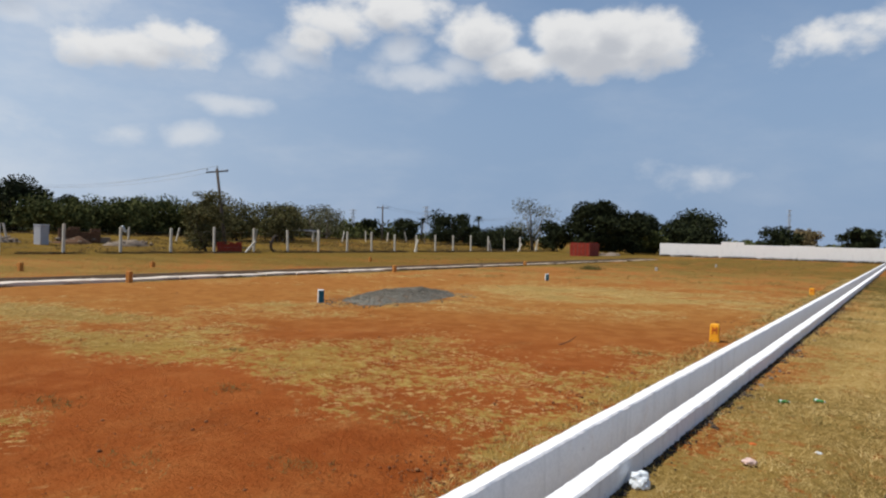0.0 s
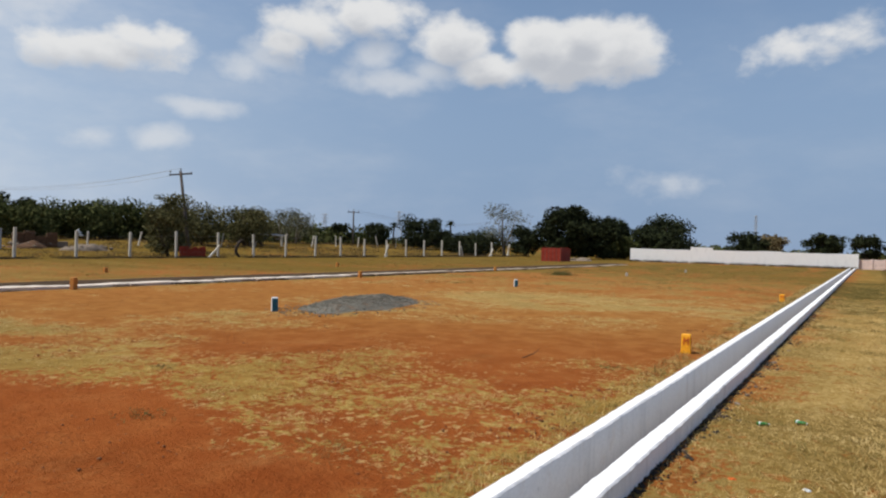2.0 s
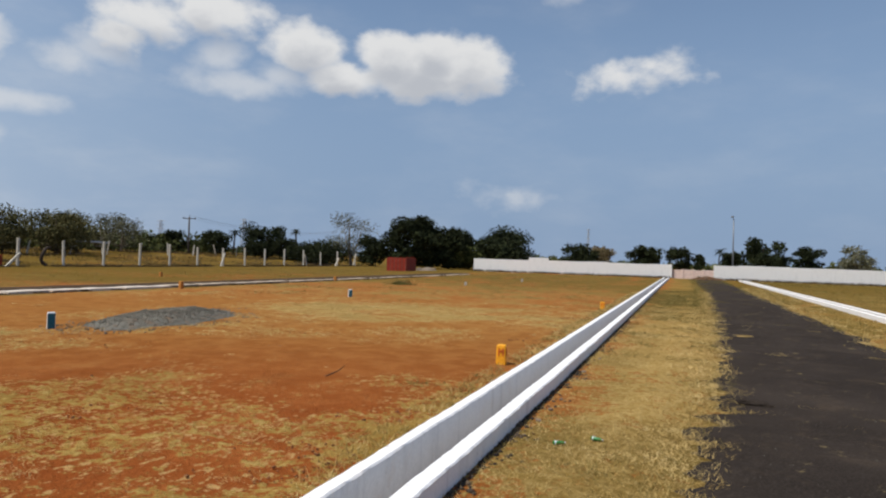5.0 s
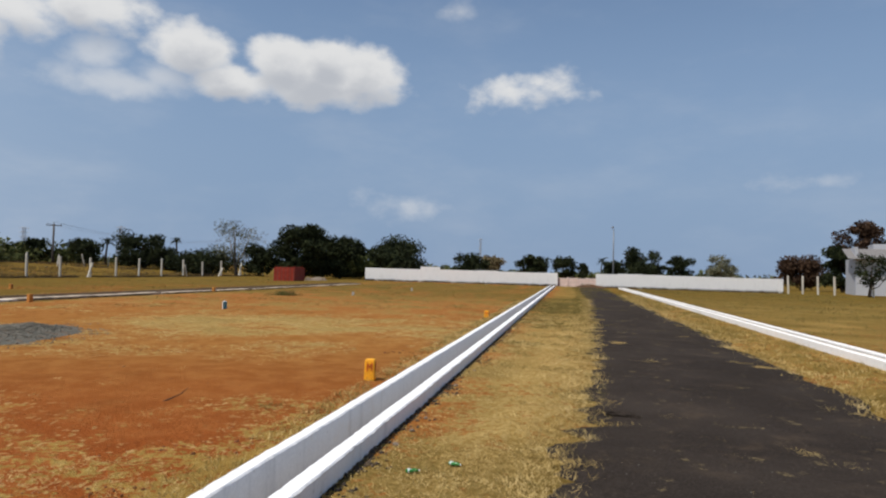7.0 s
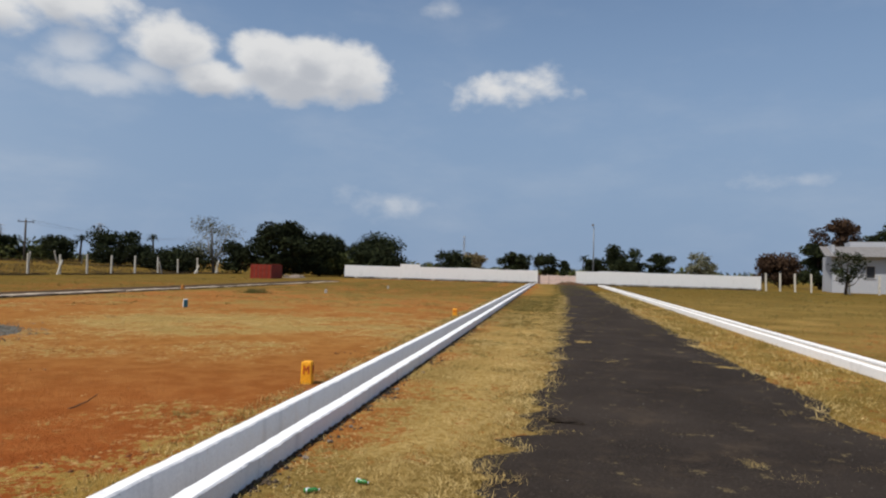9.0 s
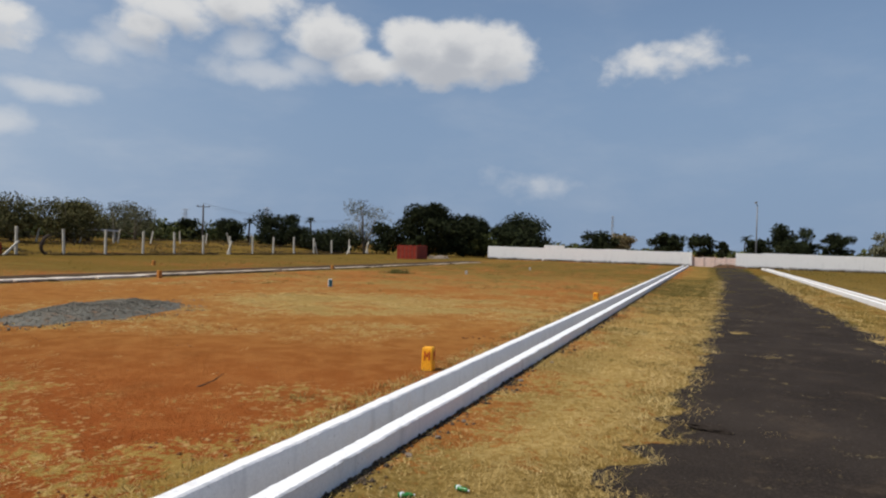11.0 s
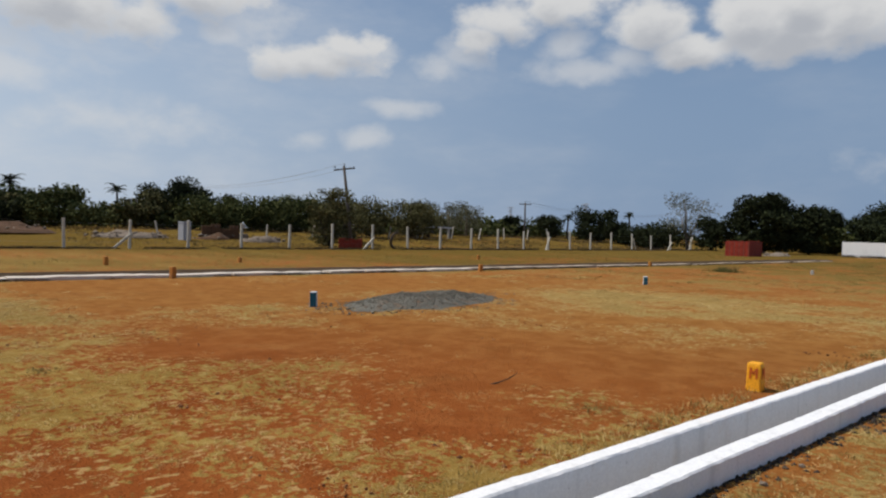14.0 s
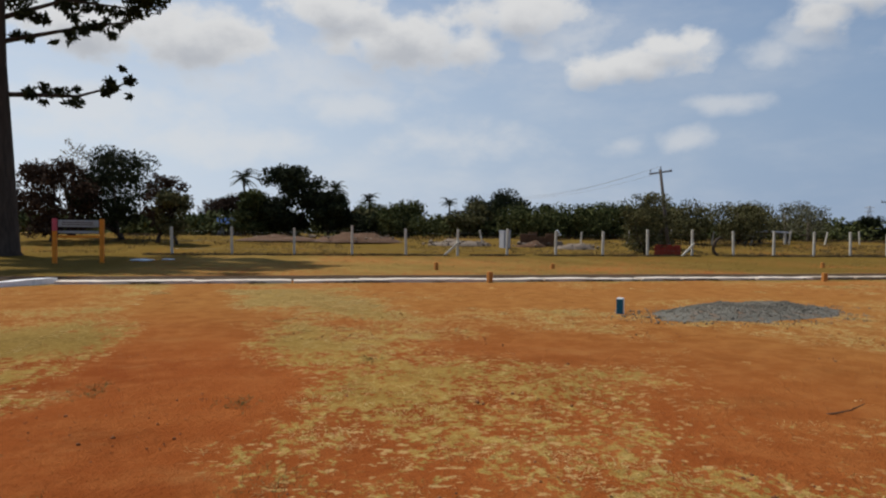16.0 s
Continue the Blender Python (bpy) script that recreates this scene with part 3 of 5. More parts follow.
build_drain(*DRAIN_L, 0.125, 0.15, "open storm drain with two whitewashed concrete walls", 3)
build_drain(*DRAIN_R, 0.138, 0.10, "cream storm drain silted up with pale dust", 7, 0.10, M_LIME_DUSTY, M_SILT)


def build_kerbs():
    k = thing("kerb", (0, 0, 0), 0, "low white kerb beside a narrow lane", "kerb")
    y = -1.9
    rng = random.Random(4)
    while y < 64:
        length = 1.6 + rng.random() * 1.8
        part("kerb_stone", wall_run(KERB_X - 0.60 + rng.uniform(-.03, .03), KERB_X, y, y + length, -0.05, 0.075 + rng.uniform(-.015, .015) - 0.035 * (y > 34), 0.035, y), M_KERB if y < 24 else M_KERB_FAR, k)
        y += length + rng.choice((0.02, 0.02, 0.03, 0.25))
    k3 = thing("kerb", (-20.9, -2.15, 0), 62, "white kerb curving round the plot corner", "kerb")
    for i in range(5):
        g = wall_run(-0.17, 0.17, 0.0, 2.0, -0.05, 0.15, 0.03, 50 + i)
        part("kerb_stone", g, M_LIME, k3, m=pose(1.9 * i * -0.12, -2.05 * (i + 1) + 0.1, 0, 0, 0, -4 * i))


build_kerbs()


# ---- walls, gate, buildings ----
WALL_Y = 88.0


def build_wall(x0, x1, heights, label):
    w = thing("boundary_wall", (0, WALL_Y, 0), 0, label, "wall", kind="structure")
    n = len(heights)
    for i, h in enumerate(heights):
        a, b = x0 + (x1 - x0) * i / n, x0 + (x1 - x0) * (i + 1) / n
        part("wall_panel", Geo().box(a, b - 0.02, 0.0, 0.16, -0.25, h, 0.015), M_WALL, w)
        part("pier", Geo().box(a - 0.1, a + 0.1, -0.012, 0.18, -0.25, h + 0.01, 0.006), M_WALL, w)
    part("pier", Geo().box(x1 - 0.24, x1, -0.05, 0.2, -0.25, heights[-1] + 0.03, 0.015), M_WALL, w)
    return w


build_wall(-26.9, -1.1, [1.72, 1.70, 1.70, 2.06, 1.74, 1.73, 1.78, 1.70, 1.68, 1.70], "long whitewashed boundary wall in stained panels")
build_wall(3.8, 25.8, [1.74, 1.82, 1.80, 1.76, 1.76, 1.74, 1.72, 1.72], "whitewashed boundary wall ending beside concrete posts")


def build_gate():
    g = thing("low_wall", (1.35, WALL_Y + 0.3, 0), 0, "low faded pink wall closing the lane", "wall", kind="structure")
    for i in range(4):
        a = -2.4 + i * 1.2
        part("wall_panel", Geo().box(a, a + 1.18, 0, 0.15, -0.2, 1.08 + 0.05 * (i % 2), 0.02), M_PINK, g)
        part("pier", Geo().box(a - 0.1, a + 0.1, -0.08, 0.2, -0.2, 1.2, 0.02), M_PINK, g)


build_gate()


def build_house():
    """A plastered house, seen on its lane side and its yard side."""
    h = thing("house", (35.3, 92.0, 0), -14, "white plastered house with a grey sheet roof", "house")
    W, D, H, t = 15.0, 9.0, 4.6, 0.25
    front = [("window", 3.6, 1.9, 1.0, 1.5), ("window", 6.4, 1.9, 0.8, 1.6), ("door", 9.0, 0.0, 1.0, 2.1), ("window", 11.6, 1.9, 1.0, 1.5)]
    x = 0.0
    g = Geo()
    for kind, a, z, w, k in front:
        g.box(x, a, 0, t, -0.4, H)
        if z > 0:
            g.box(a, a + w, 0, t, -0.4, z)
        g.box(a, a + w, 0, t, z + k, H)
        x = a + w
    g.box(x, W, 0, t, -0.4, H)
    part("wall", g, M_HOUSE, h)
    part("wall", Geo().box(0, t, t + 0.003, D, -0.4, H), M_HOUSE, h)
    part("wall", Geo().box(W - t, W, t + 0.003, D, -0.4, H), M_HOUSE, h)
    part("wall", Geo().box(t, W - t, D - t, D - 0.003, -0.4, H), M_HOUSE, h)
    roof = Geo()
    n, y0, y1, z0, z1 = 60, -1.1, D * 0.55, H - 0.1, H + 1.35
    vs, fs = [], []
    for i in range(n + 1):
        xx = -0.9 + (W + 1.6) * i / n
        lift = 0.035 * (i % 2)
        for yy, zz in ((y0, z0), (y1, z1), (y1, z1 - 0.05), (y0, z0 - 0.05)):
            vs.append((xx, yy, zz + lift))
    for i in range(n):
        a, b = i * 4, i * 4 + 4
        fs += [(a, b, b + 1, a + 1), (a + 2, b + 2, b + 3, a + 3), (a + 3, b + 3, b, a), (a + 1, b + 1, b + 2, a + 2)]
    part("roof", roof.add(vs, fs), M_ROOF, h, "weathered grey corrugated sheet roof")
    part("parapet", Geo().box(2.6, W, D * 0.55 + 0.01, D + 0.1, H + 0.003, H + 2.0, 0.03), M_HOUSE, h)
    part("end_wall", Geo().box(-0.02, 0.28, 0.3, D * .5, H + 0.003, H + 1.4, 0.03), M_HOUSE, h)
    for kind, a, z, w, k in front:
        ob = part(kind, Geo().box(a + 0.03, a + w - 0.03, 0.12, 0.17, z + 0.03, z + k - 0.03), M_DARK, h, "dark recessed " + kind)
        f = Geo().box(a, a + 0.07, 0.05, 0.18, z, z + k).box(a + w - 0.07, a + w, 0.05, 0.18, z, z + k).box(a + 0.07, a + w - 0.07, 0.05, 0.18, z + k - 0.07, z + k)
        part("frame", f, M_BOARD, ob)
        if kind == "window":
            part("sill", Geo().box(a - 0.08, a + w + 0.08, -0.1, 0.05, z - 0.08, z, 0.01), M_HOUSE, ob)


build_house()


def build_shed():
    s = thing("brick_shed", (-31.3, 69.0, 0), 8, "small red brick pump shed without plaster", "shed")
    W, D, H, t = 2.3, 4.2, 1.45, 0.2
    part("wall", Geo().box(0, W, 0, t, -0.2, H), M_BRICK, s)
    part("wall", Geo().box(W - t, W, t + 0.002, D, -0.2, H + 0.05), M_BRICK, s)
    part("wall", Geo().box(0, t, t + 0.002, D, -0.2, H), M_BRICK, s)
    part("wall", Geo().box(t, W - t, D - t, D - 0.002, -0.2, H), M_BRICK, s)
    part("roof", Geo().box(t + .01, W - t - .01, t + .01, D - t - .01, H - 0.25, H - 0.1, 0.02), M_SLAB, s)
    rng = random.Random(9)
    brick = Geo().box(-.11, .11, -.055, .055, 0.0, .075, .008).mesh("brick")
    for i in range(24):
        if i % 2:
            m = pose(rng.uniform(.12, W - .12), 0.1, H + .001, 0, 0, rng.uniform(-8, 8))
        else:
            m = pose(W - t / 2, rng.uniform(t + .2, D - .3), H + .051, 0, 0, 90 + rng.uniform(-8, 8))
        part("brick", brick, M_BRICK, s, m=m)
    return s


build_shed()


def build_hut():
    h = thing("hut", (-79.5, -4.3, rise(-79.5)), 80, "small pale hut under a blue tarpaulin roof", "hut")
    part("wall", Geo().box(0, 2.5, 0, 0.2, -0.2, 1.3).box(0, 0.2, 0.2, 2.2, -0.2, 1.3).box(2.3, 2.5, 0.2, 2.2, -0.2, 1.3), M_HOUSE, h)
    g = Geo()
    g.add([(-.3, -.5, 2.1), (3.7, -.5, 2.05), (3.7, 1.5, 3.2), (-.3, 1.5, 3.25), (-.3, 3.4, 2.2), (3.7, 3.4, 2.15), (-.3, -.5, 2.16), (3.7, -.5, 2.11), (3.7, 1.5, 3.26), (-.3, 1.5, 3.31), (-.3, 3.4, 2.26), (3.7, 3.4, 2.21)],
          [(0, 3, 2, 1), (3, 4, 5, 2), (6, 7, 8, 9), (9, 8, 11, 10), (0, 1, 7, 6), (4, 10, 11, 5), (0, 6, 9, 3), (3, 9, 10, 4), (1, 2, 8, 7), (2, 5, 11, 8)])
    g.v = [(x * .72 + .06, y * .72, 1.3 + (z - 2.05) * .62) for x, y, z in g.v]
    part("roof", g, M_BLUESHEET, h, "blue tarpaulin sheet")
    part("door", Geo().box(1.0, 1.7, -0.06, -0.003, -0.2, 1.15, 0.01), M_DARK, h)


build_hut()


# ---- fences, poles, lamps ----
def build_fence():
    f = thing("wire_fence", (0, 0, 0), 0, "barbed wire fence on weathered concrete posts", "fence")
    rng = random.Random(2)
    ys = [-2.5, 1.05, 4.9, 8.6, 12.2, 15.75, 19.3, 22.9, 26.5, 30.05, 33.7, 37.2, 40.7, 44.3, 47.7, 51.2, 54.8, 58.2, 61.6, 65.3, 69.3, 73.2, 77.4, 81.8, 88.6]
    base = Geo().box(-0.075, 0.075, -0.075, 0.075, -0.3, 1.88, 0.015).mesh("post")
    tops = []
    for i, y in enumerate(ys):
        m = pose(-42.4, y, 0.10, rng.uniform(-1.5, 1.5), rng.uniform(-1.5, 1.5), rng.uniform(-6, 6)) @ Matrix.Diagonal((1, 1, rng.uniform(0.93, 1.06), 1))
        if y == 81.8:
            m = pose(-42.4, y, 0.10, -22, 0, 0)
        part("post", base, M_POST, f, m=m)
        tops.append(m)
    for y, lean in ((15.75, 48), (33.7, 46), (54.8, 22), (69.3, -20), (77.4, 42), (81.8, -10)):
        g = Geo().box(-0.065, 0.065, -0.065, 0.065, -0.2, 1.5, 0.01)
        part("brace", g, M_POST, f, m=pose(-42.4 + 0.16, y - 1.42 * math.sin(radians(lean)), 0.05, -lean, 0, 0))
    for z in (0.45, 1.0, 1.6):
        g = Geo()
        for a, b in zip(tops, tops[1:]):
            p, q = a @ Vector((0.08, 0, z)), b @ Vector((0.08, 0, z))
            mid = (p + q) / 2 - Vector((0, 0, 0.03 + rng.random() * 0.05))
            g.tube([p, mid, q], [0.0028] * 3, 4)
        part("wire", g, M_WIRE, f)
    r = thing("wire_fence", (0, 0, 0), 0, "row of pale concrete posts beside the house", "fence")
    for x, y in ((25.95, 86.6), (27.2, 85.6), (28.6, 84.9), (30.1, 84.2), (33.5, 82.8), (36.2, 82.0), (39.0, 81.2)):
        part("post", base, M_POST, r, m=pose(x, y, 0.0, rng.uniform(-2, 2), rng.uniform(-2, 2), 0) @ Matrix.Diagonal((1.2, 1.2, 1.15, 1)))
    s = thing("wire_fence", (0, 0, 0), 0, "older row of leaning posts across the field", "fence")
    for i in range(14):
        x, y = -58 - 0.5 * i, 22 + 5.2 * i
        part("post", base, M_POST, s, m=pose(x, y, rise(x), rng.uniform(-14, 14), rng.uniform(-8, 8), 0) @ Matrix.Diagonal((0.9, 0.9, rng.uniform(.6, 0.9), 1)))


build_fence()


def build_utility_pole(loc, height, lean, turn, label, wires=()):
    u = thing("utility_pole", loc, turn, label, "utility pole")
    t = Vector((math.sin(radians(lean)) * height, 0, math.cos(radians(lean)) * height))
    part("pole", Geo().tube([(0, 0, -0.6), t * 0.5, t], [0.17, 0.145, 0.12], 10), M_TIMBER, u, smooth=True)
    arm_at = t * 0.965
    part("crossarm", Geo().box(-0.95, 0.95, -0.07, 0.07, -0.06, 0.06, 0.01, m=Matrix.Translation(arm_at) @ pose(0, 0.16, 0, 0, lean, 0)), M_TIMBER, u)
    for x in (-0.85, 0.0, 0.85):
        p = arm_at + Vector((x, 0.16 if x else 0.0, 0.06 if x else 0.30))
        part("insulator", Geo().tube([p, p + Vector((0, 0, 0.1)), p + Vector((0, 0, 0.2))], [0.05, 0.07, 0.035], 8), M_STEEL, u)
        for dx, dy, dz in wires:
            q = p + Vector((0, 0, 0.2))
            pts = []
            for i in range(13):
                s = i / 12
                pts.append(q + Vector((dx * s, dy * s, dz * s - 1.3 * 4 * s * (1 - s))))
            part("wire", Geo().tube(pts, [0.010] * 13, 4), M_WIRE, u)
    return u


build_utility_pole((-49.8, 36.45, 0), 7.45, -7.0, 55, "leaning dark timber utility pole with a crossarm", ((-30, 40, 0.5),))
build_utility_pole((-71.0, 82.0, 0), 6.7, 0.0, 40, "distant dark timber utility pole with a crossarm", ((30, 40, 0.0),))


def build_street_lamp():
    s = thing("street_lamp", (5.95, 90.2, 0), 0, "tall thin grey steel street lamp behind the wall", "street lamp")
    part("pole", Geo().tube([(0, 0, -0.3), (0, 0, 4), (0, 0, 7.6)], [0.11, 0.085, 0.06], 10), M_STEEL, s, smooth=True)
    part("arm", Geo().tube([(0, 0, 7.5), (-0.12, -0.3, 7.72), (-0.18, -0.6, 7.78)], [0.035, 0.035, 0.03], 8), M_STEEL, s)
    head = part("lamp_head", Geo().box(-0.32, -0.06, -1.0, -0.45, 7.74, 7.92, 0.03), M_STEEL, s)
    part("lens", Geo().box(-0.29, -0.09, -0.95, -0.5, 7.71, 7.737), M_LAMPGLASS, head)


build_street_lamp()


def build_tower(loc, h, w):
    """A far lattice power mast."""
    t = thing("lattice_tower", loc, 25, "far hazy steel lattice power mast", "pylon")
    for sx in (-1, 1):
        for sy in (-1, 1):
            part("leg", Geo().tube([(sx * w, sy * w, -1), (sx * w * .35, sy * w * .35, h * .6), (sx * w * .2, sy * w * .2, h)], [0.16, 0.13, 0.1], 4), M_TOWER, t)
    g = Geo()
    for i in range(9):
        z0, z1 = h * i / 9, h * (i + 1) / 9
        a, b = (w * (1 - 1.08 * z / h) if z < h * .6 else w * (0.35 - 0.375 * (z / h - .6)) for z in (z0, z1))
        for sy in (-1, 1):
            g.tube([(-a, sy * a, z0), (b, sy * b, z1)], [0.06, 0.06], 3).tube([(a, sy * a, z0), (-b, sy * b, z1)], [0.06, 0.06], 3)
    part("bracing", g, M_TOWER, t)
    for z in (0.72, 0.84, 0.96):
        part("crossarm", Geo().tube([(-w * 1.1, 0, h * z), (0, 0, h * z + .6), (w * 1.1, 0, h * z)], [0.12, 0.22, 0.12], 4), M_TOWER, t)


build_tower((-276, 289.6, 0), 18, 2.2)
build_tower((-242, 318.7, 0), 21, 2.4)
build_tower((-67, 496, 0), 27, 1.6)


# ---- trees ----
def leaf_cloud(rng, clumps, count, size, shape=0.55, droop=0.0):
    """Leaves as small bent quads, scattered through ellipsoid clumps (x, y, z, rx, ry, rz)."""
    c = np.array(clumps)
    weight = (c[:, 3] * c[:, 4] * c[:, 5]) ** (2 / 3)
    pick = rng.choice(len(c), count, p=weight / weight.sum())
    d = rng.normal(size=(count, 3))
    d /= np.linalg.norm(d, axis=1)[:, None]
    r = rng.random(count) ** shape
    p = c[pick, :3] + d * c[pick, 3:] * r[:, None]
    a = rng.normal(size=(count, 3))
    a[:, 2] -= droop
    a /= np.linalg.norm(a, axis=1)[:, None]
    b = np.cross(a, rng.normal(size=(count, 3)))
    b /= np.linalg.norm(b, axis=1)[:, None]
    s = size * rng.uniform(0.55, 1.35, (count, 1))
    v = np.stack([p - a * s, p + b * s * 0.42, p + a * s, p - b * s * 0.42], 1).reshape(-1, 3)
    return v, np.arange(count * 4).reshape(-1, 4)


def build_tree(loc, height, width, leaf, label, seed, trunk=0.3, leaves=2600, size=0.34, bark=None, clumps=26, group="", flat=0.75, limbs=7, name="tree", shape=0.55):
    """A tapered trunk, limbs that reach into the crown, and a crown of leafy clumps."""
    rng = np.random.default_rng(seed)
    t = thing(name, loc, 0, label, "tree", group)
    r0 = max(0.07, height * 0.028)
    base = height * trunk
    wood = Geo()
    bend = rng.normal(0, 0.05, 2) * height
    wood.tube([(0, 0, -0.3), (bend[0] * .3, bend[1] * .3, base * .6), (bend[0] * .6, bend[1] * .6, base), (bend[0], bend[1], height * .75)], [r0 * 1.3, r0, r0 * .85, r0 * .25], 8)
    cl = []
    mid = base + (height - base) * 0.5
    for i in range(clumps):
        a, u, w = rng.random() * 2 * math.pi, rng.uniform(-1.0, 0.9), rng.random() ** 0.5
        rr = width / 2 * math.sqrt(max(0.05, 1 - u * u * 0.8)) * w * 0.86
        z = mid + u * (height - base) / 2 * 0.86
        k = rng.uniform(0.08, 0.23) * width
        cl.append((bend[0] + rr * math.cos(a), bend[1] + rr * math.sin(a), z, k, k, k * flat))
    for i in range(limbs):
        q = cl[i]
        s = rng.uniform(0.55, 1.0)
        p0 = Vector((bend[0] * .6, bend[1] * .6, base * s))
        p2 = Vector(q[:3])
        p1 = (p0 + p2) / 2 + Vector((0, 0, -0.08 * width))
        wood.tube([p0, p1, p2], [r0 * .5, r0 * .32, r0 * .1], 5)
    part("trunk", wood, bark or M_BARK, t, smooth=True)
    v, f = leaf_cloud(rng, cl, leaves, size, shape)
    keep = v.reshape(-1, 4, 3)[:, :, 2].min(1) > 0.12
    f = f[keep]
    part("crown", sheet("crown", v, f), leaf, t)
    return t


def build_palm(loc, height, spreadw, label, seed):
    rng = np.random.default_rng(seed)
    t = thing("palm_tree", loc, 0, label, "palm tree", "palms")
    lean = rng.normal(0, 0.25, 2)
    top = Vector((lean[0], lean[1], height * .86))
    part("trunk", Geo().tube([(0, 0, -0.3), (lean[0] * .3, lean[1] * .3, height * .4), top], [0.2, 0.15, 0.12], 8), M_BARK, t, smooth=True)
    for i in range(26):
        a, up = 2 * math.pi * i / 26 + rng.normal(0, .2), rng.uniform(-0.5, 1.7)
        g, n = Geo(), 9
        L = spreadw / 2 * rng.uniform(.6, .95)
        spine = []
        for j in range(n + 1):
            s = j / n
            spine.append(top + Vector((math.cos(a) * L * s, math.sin(a) * L * s, L * (up * s - (0.3 + 0.5 * max(up, 0)) * s * s))))
        g.tube(spine, [0.04 * (1 - j / n) + 0.008 for j in range(n + 1)], 3)
        side = Vector((-math.sin(a), math.cos(a), 0))
        for j in range(1, n):
            for sg in (-1, 1):
                q = spine[j]
                tip = q + side * sg * L * 0.34 * (1.1 - j / n) + (spine[j + 1] - q) * 1.2 - Vector((0, 0, 0.05 * L))
                e = (spine[j + 1] - q) * 0.9
                g.add([q, q + e, tip], [(0, 1, 2)])
        part("frond", g, M_LEAF_DARK, t)


D, G, O, PALE, RUST, TAN = M_LEAF_DARK, M_LEAF_GREEN, M_LEAF_OLIVE, M_LEAF_PALE, M_LEAF_RUST, M_LEAF_TAN
dark, scrub, olive = "dark dense broadleaf tree behind the fence", "green thorny scrub bush behind the fence", "olive green scrub tree with thin twigs"
far_tree = "dark distant tree beyond the boundary wall"
